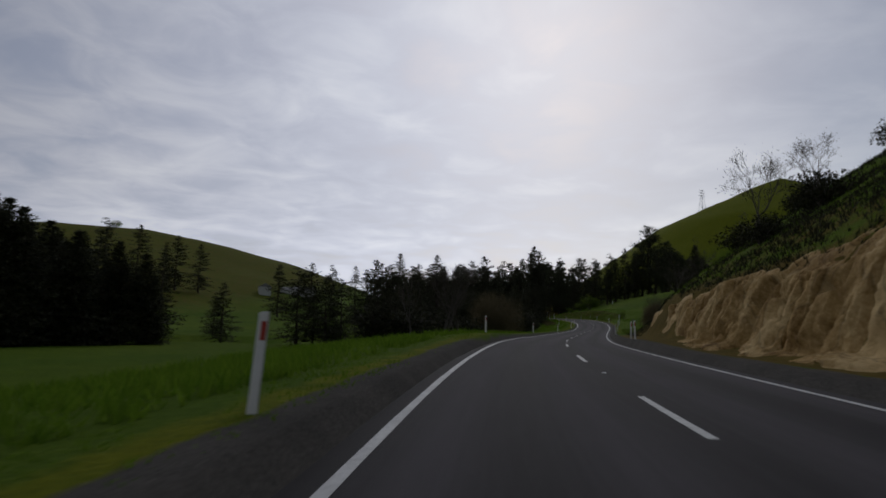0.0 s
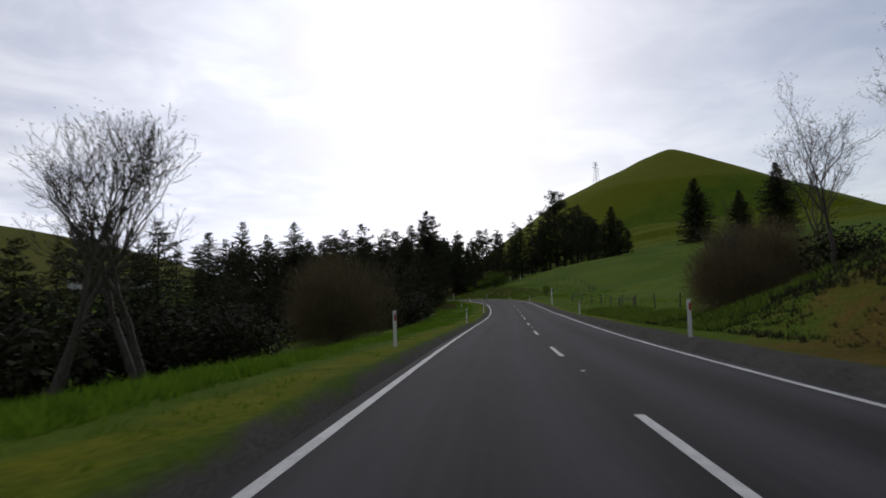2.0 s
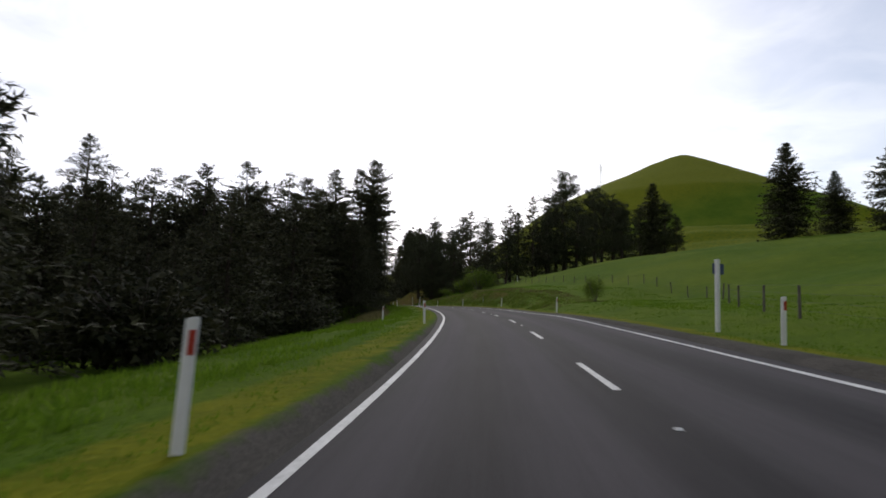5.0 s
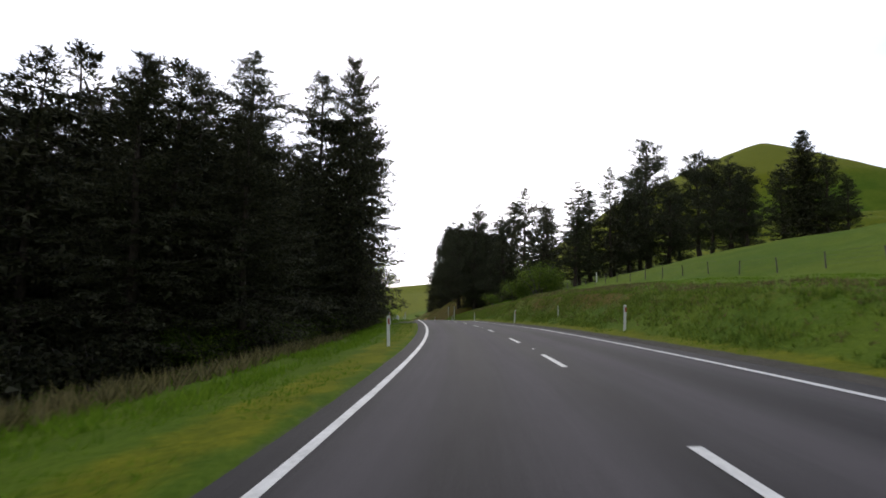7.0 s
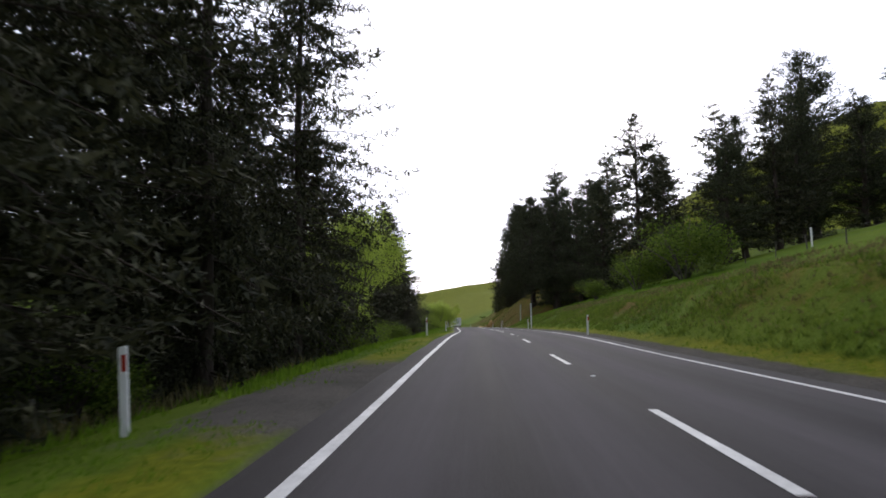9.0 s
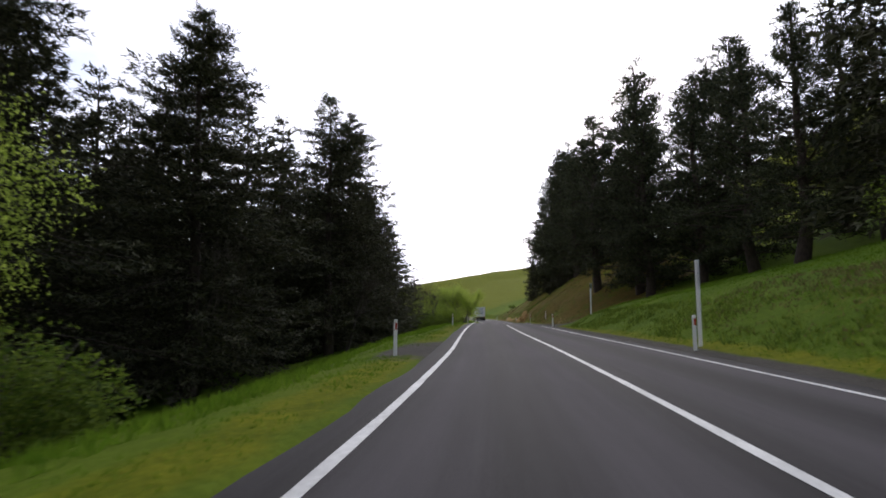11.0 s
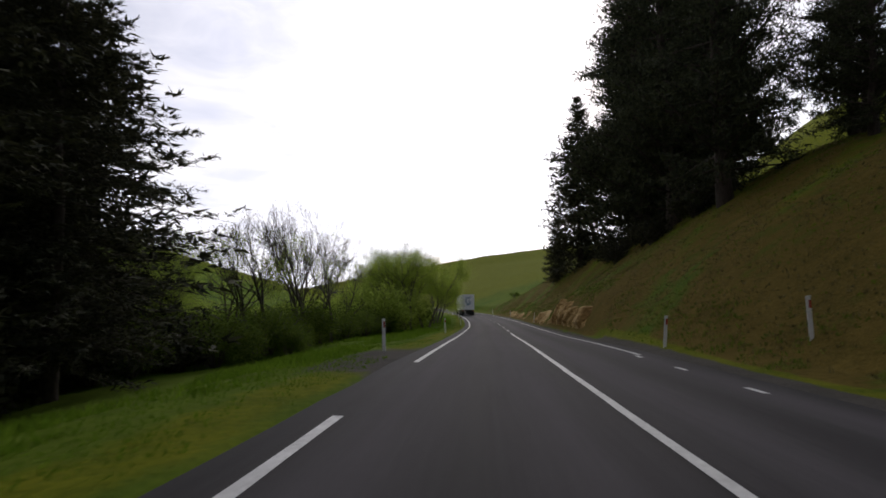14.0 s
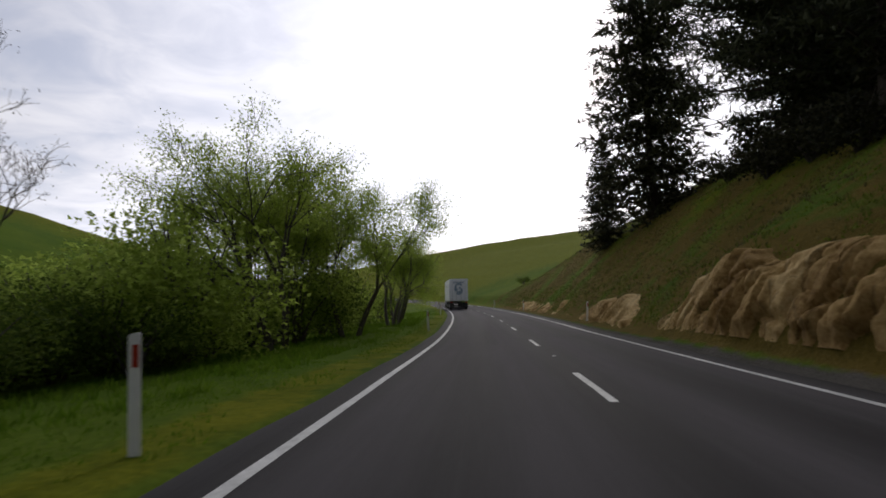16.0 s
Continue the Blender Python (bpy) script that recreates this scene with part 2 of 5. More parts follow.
def rock_material():
    """Fractured ochre rock: blocks of differing tone, iron and soil stains, dark seams."""
    m = bpy.data.materials.new("ochre_rock")
    m.use_nodes = True
    nodes, links = m.node_tree.nodes, m.node_tree.links
    bsdf = nodes["Principled BSDF"]
    bsdf.inputs["Roughness"].default_value, bsdf.inputs["Specular IOR Level"].default_value = 0.95, 0.2
    tc = nodes.new("ShaderNodeTexCoord")
    warp = nodes.new("ShaderNodeTexNoise")
    warp.inputs["Scale"].default_value, warp.inputs["Detail"].default_value = 1.4, 5
    links.new(tc.outputs["Object"], warp.inputs["Vector"])
    mixv = nodes.new("ShaderNodeMix")
    mixv.data_type = "VECTOR"
    mixv.inputs[0].default_value = 0.22
    links.new(tc.outputs["Object"], mixv.inputs[4])
    links.new(warp.outputs["Color"], mixv.inputs[5])
    mp = nodes.new("ShaderNodeMapping")
    mp.inputs["Scale"].default_value = (1.0, 1.35, 0.36)
    mp.inputs["Rotation"].default_value = (0.30, 0.12, 0.0)
    links.new(mixv.outputs[1], mp.inputs[0])
    cells = nodes.new("ShaderNodeTexVoronoi")
    cells.inputs["Scale"].default_value = 0.9
    links.new(mp.outputs[0], cells.inputs["Vector"])
    seams = nodes.new("ShaderNodeTexVoronoi")
    seams.feature = "DISTANCE_TO_EDGE"
    seams.inputs["Scale"].default_value = 0.9
    links.new(mp.outputs[0], seams.inputs["Vector"])
    tone = nodes.new("ShaderNodeSeparateColor")
    links.new(cells.outputs["Color"], tone.inputs[0])
    fine = nodes.new("ShaderNodeTexNoise")
    fine.inputs["Scale"].default_value, fine.inputs["Detail"].default_value, fine.inputs["Roughness"].default_value = 6.0, 8, 0.75
    links.new(tc.outputs["Object"], fine.inputs["Vector"])
    wide = nodes.new("ShaderNodeTexNoise")
    wide.inputs["Scale"].default_value, wide.inputs["Detail"].default_value = 0.42, 3
    links.new(tc.outputs["Object"], wide.inputs["Vector"])

    def blend(fac, a, b):
        n = nodes.new("ShaderNodeMix")
        n.inputs[0].default_value = fac
        links.new(a, n.inputs[2])
        links.new(b, n.inputs[3])
        return n.outputs[0]

    value = blend(0.42, blend(0.80, tone.outputs[0], fine.outputs[0]), wide.outputs[0])
    ramp = nodes.new("ShaderNodeValToRGB")
    e = ramp.color_ramp.elements
    e[0].position, e[0].color = 0.31, (0.095, 0.054, 0.017, 1)
    e[1].position, e[1].color = 0.60, (0.66, 0.48, 0.23, 1)
    for at, c in ((0.39, (0.23, 0.132, 0.040)), (0.49, (0.43, 0.28, 0.105))):
        k = e.new(at)
        k.color = (*c, 1)
    links.new(value, ramp.inputs[0])
    seam = nodes.new("ShaderNodeMapRange")
    seam.inputs["From Max"].default_value = 0.03
    seam.inputs["To Min"].default_value = 0.6
    links.new(seams.outputs["Distance"], seam.inputs["Value"])
    dark = nodes.new("ShaderNodeMix")
    dark.data_type = "RGBA"
    dark.inputs[6].default_value = (0.03, 0.02, 0.01, 1)
    links.new(seam.outputs[0], dark.inputs[0])
    links.new(ramp.outputs[0], dark.inputs[7])
    links.new(dark.outputs[2], bsdf.inputs["Base Color"])
    height = blend(0.25, fine.outputs[0], seam.outputs[0])
    bp = nodes.new("ShaderNodeBump")
    bp.inputs["Strength"].default_value, bp.inputs["Distance"].default_value = 0.9, 0.09
    links.new(height, bp.inputs["Height"])
    links.new(bp.outputs[0], bsdf.inputs["Normal"])
    return m


ROCK = rock_material()
BARK = material("conifer_bark", (0.022, 0.016, 0.012), (0.075, 0.055, 0.042), scale=9, bump=0.8, depth=0.03, stretch=(1, 1, 0.3))
GREY_BARK = material("grey_bark", (0.055, 0.046, 0.040), (0.15, 0.13, 0.115), scale=12, bump=0.5, stretch=(1, 1, 0.3))
NEEDLES = material("fir_needles", (0.024, 0.027, 0.015), (0.088, 0.088, 0.046), scale=0.9, bump=0, island=0.45, spec=0.2, translucent=0.12)
PINE_NEEDLES = material("pine_needles", (0.022, 0.028, 0.015), (0.076, 0.084, 0.040), scale=0.9, bump=0, island=0.45, spec=0.2, translucent=0.12)
SPRING_LEAF = material("willow_leaves", (0.24, 0.33, 0.045), (0.42, 0.52, 0.11), scale=0.8, bump=0, island=0.35, spec=0.2, translucent=0.68)
BUSH_LEAF = material("shrub_leaves", (0.060, 0.105, 0.014), (0.18, 0.24, 0.036), scale=0.8, bump=0, island=0.4, spec=0.2, translucent=0.45)
DULL_LEAF = material("dull_scrub", (0.017, 0.020, 0.010), (0.055, 0.054, 0.026), scale=0.8, bump=0, island=0.5, spec=0.2, translucent=0.15)
BUSH_TWIG = material("osier_twigs", (0.085, 0.068, 0.036), (0.21, 0.17, 0.095), scale=2.0, bump=0, island=0.4, spec=0.15, translucent=0.2)
TWIG = material("bare_twigs", (0.050, 0.042, 0.034), (0.14, 0.12, 0.095), scale=2.0, bump=0, island=0.5, spec=0.2)
GRASS_BLADE = material("grass_blades", (0.080, 0.160, 0.012), (0.155, 0.245, 0.024), scale=0.6, bump=0, island=0.3, spec=0.03, translucent=0.5)
DRY_BLADE = material("dry_grass", (0.075, 0.070, 0.025), (0.22, 0.19, 0.085), scale=0.6, bump=0, island=0.5, spec=0.2, translucent=0.3)
WHITE_PLASTIC = material("white_plastic", (0.74, 0.73, 0.70), (0.86, 0.86, 0.84), scale=5, rough=0.5, bump=0.1, big=0.4, big_scale=1.5)
RED_BAND = material("red_reflector", (0.30, 0.025, 0.012), (0.45, 0.04, 0.02), scale=20, rough=0.35, bump=0.05)
WIRE = material("fence_wire", (0.05, 0.05, 0.05), (0.11, 0.11, 0.11), scale=8, rough=0.6, metallic=0.5, bump=0)
OLD_WOOD = material("weathered_wood", (0.06, 0.052, 0.045), (0.17, 0.15, 0.13), scale=10, bump=0.5, stretch=(1, 1, 0.15))
STEEL = material("galvanised_steel", (0.30, 0.31, 0.32), (0.50, 0.51, 0.52), scale=8, rough=0.45, metallic=0.8, bump=0.05)
SIGN_BACK = material("sign_back_aluminium", (0.34, 0.36, 0.39), (0.52, 0.54, 0.57), scale=3, rough=0.5, metallic=0.5, bump=0.05)
TRUCK_WHITE = material("truck_panel", (0.66, 0.67, 0.69), (0.80, 0.81, 0.83), scale=2.5, rough=0.45, bump=0.05, big=0.4, big_scale=0.7)
TRUCK_BLUE = material("truck_emblem_blue", (0.20, 0.28, 0.36), (0.30, 0.38, 0.46), scale=3, rough=0.5, bump=0)
PLATE_BLUE = material("plate_blue", (0.05, 0.07, 0.16), (0.09, 0.11, 0.22), scale=5, rough=0.5, bump=0)
TRUCK_DARK = material("truck_chassis", (0.012, 0.012, 0.013), (0.035, 0.034, 0.034), scale=6, rough=0.6, bump=0.1)
RUBBER = material("rubber", (0.012, 0.012, 0.012), (0.03, 0.03, 0.03), scale=10, rough=0.8, bump=0.2)
LAMP_RED = material("red_lens", (0.25, 0.012, 0.010), (0.40, 0.03, 0.02), scale=15, rough=0.25, bump=0)
HOUSE_WALL = material("weatherboard", (0.50, 0.49, 0.46), (0.68, 0.67, 0.63), scale=3, bump=0.2)
ROOF_IRON = material("roof_iron", (0.16, 0.15, 0.15), (0.27, 0.26, 0.26), scale=2, rough=0.5, bump=0.1)
WINDOW_GLASS = material("window_glass", (0.02, 0.022, 0.025), (0.04, 0.045, 0.05), scale=1, rough=0.08, bump=0, spec=0.6)

# ---------------------------------------------------------------- mesh helpers


class Soup:
    """Collects vertices and triangles or quads."""

    def __init__(self):
        self.verts, self.faces, self.count = [], [], 0

    def add(self, verts, faces):
        verts = np.asarray(verts, float).reshape(-1, 3)
        self.verts.append(verts)
        self.faces.extend((f + self.count for f in [np.asarray(faces, int)]))
        self.count += len(verts)

    def mesh(self, name, mat, smooth=False):
        v = np.concatenate(self.verts)
        me = bpy.data.meshes.new(name)
        loops = np.concatenate([f.ravel() for f in self.faces])
        sizes = np.concatenate([np.full(len(f), f.shape[1]) for f in self.faces])
        me.vertices.add(len(v))
        me.vertices.foreach_set("co", v.ravel())
        me.loops.add(len(loops))
        me.loops.foreach_set("vertex_index", loops)
        me.polygons.add(len(sizes))
        me.polygons.foreach_set("loop_start", np.r_[0, np.cumsum(sizes)[:-1]])
        me.polygons.foreach_set("loop_total", sizes)
        if smooth:
            me.polygons.foreach_set("use_smooth", np.ones(len(sizes), bool))
        me.materials.append(mat)
        me.update(calc_edges=True)
        me.validate()
        return me


def part(name, data, mat=None, parent=None, label=""):
    """Links a Soup, a bmesh or a mesh as one mesh object under a thing or a part."""
    if isinstance(data, Soup):
        data = data.mesh(name, mat)
    elif isinstance(data, bmesh.types.BMesh):
        me = bpy.data.meshes.new(name)
        data.to_mesh(me)
        data.free()
        me.materials.append(mat)
        data = me
    ob = new(name, data)
    if parent:
        ob.parent = parent
    return tagged(ob, label)


def thing(name, label, category, at=None, group="", kind=""):
    ob = new(name)
    ob.empty_display_size = 0.3
    if at is not None:
        ob.matrix_basis = at
    return tagged(ob, label, category, group, kind)


def tube(points, radii, sides=6):
    """Vertices and quads of a tapering tube through the points."""
    p = np.asarray(points, float)
    d = np.gradient(p, axis=0)
    d /= np.linalg.norm(d, axis=1, keepdims=True) + 1e-9
    ref = np.where(np.abs(d[:, 2:3]) > 0.9, [[1.0, 0, 0]], [[0, 0, 1.0]])
    a = np.cross(d, ref)
    a /= np.linalg.norm(a, axis=1, keepdims=True)
    b = np.cross(d, a)
    ang = np.linspace(0, 2 * np.pi, sides, endpoint=False)
    r = np.asarray(radii, float)[:, None, None]
    v = p[:, None] + r * (np.cos(ang)[None, :, None] * a[:, None] + np.sin(ang)[None, :, None] * b[:, None])
    n = len(p)
    i, j = np.meshgrid(np.arange(n - 1), np.arange(sides), indexing="ij")
    k = (j + 1) % sides
    f = np.stack([i * sides + j, i * sides + k, (i + 1) * sides + k, (i + 1) * sides + j], -1).reshape(-1, 4)
    return v.reshape(-1, 3), f


def blades(soup, base, along, side, belly=0.45):
    """Narrow leaf-like diamonds from base, reaching along, with half width side."""
    n = len(base)
    v = np.stack([base, base + belly * along + side, base + along, base + belly * along - side], 1).reshape(-1, 3)
    i = np.arange(n)[:, None] * 4
    soup.add(v, i + np.array([[0, 1, 2, 3]]))


def needles(soup, base, along, side):
    """Slim pointed sprays: one triangle each."""
    v = np.stack([base - side, base + side, base + along], 1).reshape(-1, 3)
    soup.add(v, np.arange(len(v)).reshape(-1, 3))


def box_bm(bm, size, at=(0, 0, 0), bevel=0.0):
    made = bmesh.ops.create_cube(bm, size=1.0, matrix=Matrix.Translation(at) @ Matrix.Diagonal((*size, 1)))
    if bevel:
        edges = list({e for v in made["verts"] for e in v.link_edges})
        bmesh.ops.bevel(bm, geom=edges, offset=bevel, segments=2, affect="EDGES")
    return bm


def box(size, at=(0, 0, 0), bevel=0.0):
    return box_bm(bmesh.new(), size, at, bevel)


def rod(a, b, radius, sides=8, top=None):
    """A bmesh rod between two points."""
    bm = bmesh.new()
    a, b = Vector(a), Vector(b)
    turn = (b - a).to_track_quat("Z", "Y").to_matrix().to_4x4()
    bmesh.ops.create_cone(bm, cap_ends=True, segments=sides, radius1=radius, radius2=radius if top is None else top,
                          depth=(b - a).length, matrix=Matrix.Translation((a + b) / 2) @ turn)
    return bm


def lattice(ix, iy, seed):
    h = (ix.astype(np.int64) * 374761393 + iy.astype(np.int64) * 668265263 + seed * 974634777) & 0x7FFFFFFF
    h = ((h ^ (h >> 13)) * 1274126177) & 0x7FFFFFFF
    return ((h ^ (h >> 16)) & 0xFFFF) / 65535.0


def wobble(x, y, seed=0, octaves=4):
    """Smooth noise from -1 to 1 on two coordinates."""
    x, y = np.broadcast_arrays(np.asarray(x, float), np.asarray(y, float))
    total, gain, norm = np.zeros(x.shape), 1.0, 0.0
    for o in range(octaves):
        ix, iy = np.floor(x), np.floor(y)
        fx, fy = x - ix, y - iy
        fx, fy = fx * fx * (3 - 2 * fx), fy * fy * (3 - 2 * fy)
        a, b = lattice(ix, iy, seed + o), lattice(ix + 1, iy, seed + o)
        c, d = lattice(ix, iy + 1, seed + o), lattice(ix + 1, iy + 1, seed + o)
        total += gain * ((a * (1 - fx) + b * fx) * (1 - fy) + (c * (1 - fx) + d * fx) * fy)
        norm += gain
        gain *= 0.5
        x, y = x * 2.03 + 17.1, y * 2.03 + 5.3
    return total / norm * 2 - 1


# ---------------------------------------------------------------- the line of the road and the lie of the land
# y, x and z of the centre line, and its cross fall (rise to the right)
ROAD = [(-160, -0.31, -0.18, 0.057), (-60, 0.55, -0.18, 0.057), (-20, 1.13, -0.18, 0.057), (-8, 1.52, -0.07, 0.057), (4, 2.50, 0.02, 0.034), (16, 4.02, 0.10, 0.009), (28, 6.07, 0.12, -0.014), (40, 8.67, 0.06, -0.018), (52, 11.71, 0.01, -0.006), (64, 14.96, 0.02, 0.008), (76, 18.38, 0.09, 0.029), (88, 21.90, 0.19, 0.050), (100, 25.39, 0.30, 0.065), (112, 28.78, 0.56, 0.071), (124, 31.88, 0.97, 0.069), (136, 34.63, 1.40, 0.065)]
ROAD += [(148, 36.99, 1.67, 0.057), (160, 38.95, 1.98, 0.051), (172, 40.49, 2.26, 0.041), (184, 41.61, 2.55, 0.026), (196, 42.38, 2.80, 0.007), (208, 42.96, 3.00, -0.004), (220, 43.54, 3.19, -0.004), (232, 44.10, 3.23, 0.001), (244, 44.59, 3.20, 0.006), (256, 44.85, 3.18, 0.007), (268, 44.90, 3.20, 0.000), (280, 45.01, 3.22, -0.005), (292, 45.23, 3.22, -0.012), (304, 45.54, 3.16, -0.020), (316, 45.87, 3.00, -0.015), (328, 46.28, 2.78, -0.001)]
ROAD += [(340, 46.69, 2.49, 0.004), (352, 47.11, 2.28, 0.007), (364, 47.47, 2.10, 0.015), (385, 47.56, 2.02, 0.022), (410, 46.90, 2.00, 0.016), (435, 45.25, 2.08, 0.011), (465, 41.18, 2.23, 0.006), (500, 33.30, 2.70, 0.000), (550, 17.30, 3.60, 0.000), (620, -11.70, 5.00, 0.000), (720, -59.70, 7.00, 0.000), (900, -149.70, 9.00, 0.000)]
ry_, rx_, rz_, rb_ = (np.array(c, float) for c in zip(*ROAD))
RSLOPE = np.gradient(rx_, ry_)
RGRADE = np.gradient(rz_, ry_)


def hermite(y, keys, values, slopes):
    y = np.clip(np.asarray(y, float), keys[0], keys[-1])
    i = np.clip(np.searchsorted(keys, y, "right") - 1, 0, len(keys) - 2)
    h = keys[i + 1] - keys[i]
    t = (y - keys[i]) / h
    return ((2 * t**3 - 3 * t**2 + 1) * values[i] + (t**3 - 2 * t**2 + t) * h * slopes[i]
            + (-2 * t**3 + 3 * t**2) * values[i + 1] + (t**3 - t**2) * h * slopes[i + 1])


def road_x(y):
    return hermite(y, ry_, rx_, RSLOPE)


def road_z(y):
    return hermite(y, ry_, rz_, RGRADE)


def road_bank(y):
    return np.interp(y, ry_, rb_)


def road_cos(y):
    return 1 / np.sqrt(1 + ((road_x(np.asarray(y, float) + 0.5) - road_x(np.asarray(y, float) - 0.5))) ** 2)


# heights over the road at distances from the centre line, by y: the right side (cuttings and pasture), then the left (falling away)
RIGHT_AT = np.array([0, 3.7, 4.5, 5.4, 6.6, 9.0, 12, 18, 26, 42, 75, 130, 260, 3000])
RIGHT = {
    -400: (0, -.03, 0, .3, 3.6, 5.6, 7.8, 12.6, 18, 27, 42, 52, 60, 60),
    40: (0, -.03, 0, .2, 3.0, 5.0, 6.9, 11.2, 16, 24, 36, 44, 50, 50),
    54: (0, -.03, 0, .2, 1.5, 2.9, 3.9, 6.2, 8.8, 12.5, 17, 20, 22, 22),
    72: (0, -.03, -.1, -.2, -.1, .2, .5, 1.4, 3.0, 7.0, 13.0, 17.5, 21, 21),
    110: (0, -.03, -.1, -.15, 0, .3, .8, 2.0, 4.0, 7.6, 13.5, 18, 22, 22),
    150: (0, -.03, 0, .2, .5, .75, .95, 1.5, 3.2, 7.0, 12.0, 16, 20, 20),
    170: (0, -.03, .1, .6, 1.5, 1.95, 2.15, 2.7, 4.7, 8.6, 13.2, 17.4, 21, 21),
}
RIGHT |= {
    188: (0, -.03, .15, .8, 2.0, 2.65, 2.85, 3.4, 5.8, 9.6, 14.5, 18.5, 22, 22),
    208: (0, -.03, .2, .9, 2.1, 2.95, 3.2, 4.0, 6.6, 10.5, 15.5, 20, 25, 25),
    226: (0, -.03, .15, .7, 1.6, 2.5, 3.0, 4.2, 6.8, 10.8, 16, 22, 28, 28),
    262: (0, -.03, .15, .6, 1.3, 2.3, 3.1, 4.6, 6.6, 10.5, 16, 24, 34, 34),
    284: (0, -.03, 0, .3, 1.1, 1.9, 2.5, 3.8, 5.8, 10, 16, 25, 36, 36),
    300: (0, -.03, 0, 0, .1, .5, 1.6, 4.6, 7.6, 12, 18, 27, 38, 38),
    317: (0, -.03, 0, .1, 1.1, 2.9, 4.6, 8.0, 11, 15, 21, 30, 41, 41),
}
RIGHT |= {
    332: (0, -.03, .4, 1.3, 2.4, 4.4, 6.4, 9.8, 12.8, 17, 26, 36, 46, 46),
    345: (0, -.03, 1.3, 2.6, 3.4, 5.0, 7.2, 11.0, 14.2, 19, 29, 40, 50, 50),
    358: (0, -.03, 1.3, 2.6, 3.4, 5.0, 7.2, 11.0, 14.2, 19, 29, 40, 50, 50),
    364: (0, -.03, .5, 1.5, 2.5, 4.6, 7.2, 11.0, 14.2, 18.5, 27, 37, 47, 47),
    400: (0, -.03, .4, 1.3, 2.3, 4.5, 7.2, 10.8, 13.6, 16, 24, 33, 42, 42),
    460: (0, -.03, 0, .2, 1.5, 2.3, 3.3, 5.4, 7.6, 12, 20, 28, 36, 36),
    1500: (0, -.03, 0, .2, 1.0, 2, 3, 5, 7, 11, 18, 26, 34, 34),
}
LEFT_AT = np.array([0, 3.9, 5.0, 7.0, 10, 15, 25, 50, 110, 3000])
LEFT = {
    -400: (0, -.03, -.05, -.25, -.8, -1.3, -1.6, -1.8, -2, -2),
    50: (0, -.03, -.05, -.25, -.9, -1.8, -2.4, -2.6, -2.6, -2),
    78: (0, -.03, -.05, -.30, -1.0, -2.3, -4.2, -5.5, -5, -3),
    125: (0, -.03, -.05, -.30, -1.0, -2.6, -5.0, -7.5, -7, -5),
    160: (0, -.03, -.05, -.30, -0.9, -2.2, -4.4, -7.0, -7, -5),
    230: (0, -.03, -.05, -.45, -1.5, -2.8, -4.0, -5, -5, -4),
    310: (0, -.03, -.05, -.35, -1.1, -2.0, -2.8, -3.4, -3.4, -3),
    350: (0, -.03, -.02, -.10, -.4, -1.0, -1.8, -2.2, -2, -2),
    1500: (0, -.03, -.02, -.10, -.3, -.6, -1, -1, 0, 0),
}


def profile(table, stations, y, d):
    keys = np.array(sorted(table), float)
    rows = np.array([table[int(k)] for k in keys])
    y = np.clip(y, keys[0], keys[-1] - 1e-6)
    i = np.clip(np.searchsorted(keys, y, "right") - 1, 0, len(keys) - 2)
    t = (y - keys[i]) / (keys[i + 1] - keys[i])
    t = t * t * (3 - 2 * t)
    j = np.clip(np.searchsorted(stations, d, "right") - 1, 0, len(stations) - 2)
    s = np.clip((d - stations[j]) / (stations[j + 1] - stations[j]), 0, 1)
    low = rows[i, j] * (1 - s) + rows[i, j + 1] * s
    high = rows[i + 1, j] * (1 - s) + rows[i + 1, j + 1] * s
    return low * (1 - t) + high * t


def smooth_max(a, b, k):
    h = np.clip(0.5 + 0.5 * (a - b) / k, 0, 1)
    return b * (1 - h) + a * h + k * h * (1 - h)


PEAK = (350.0, 612.0, 156.0)


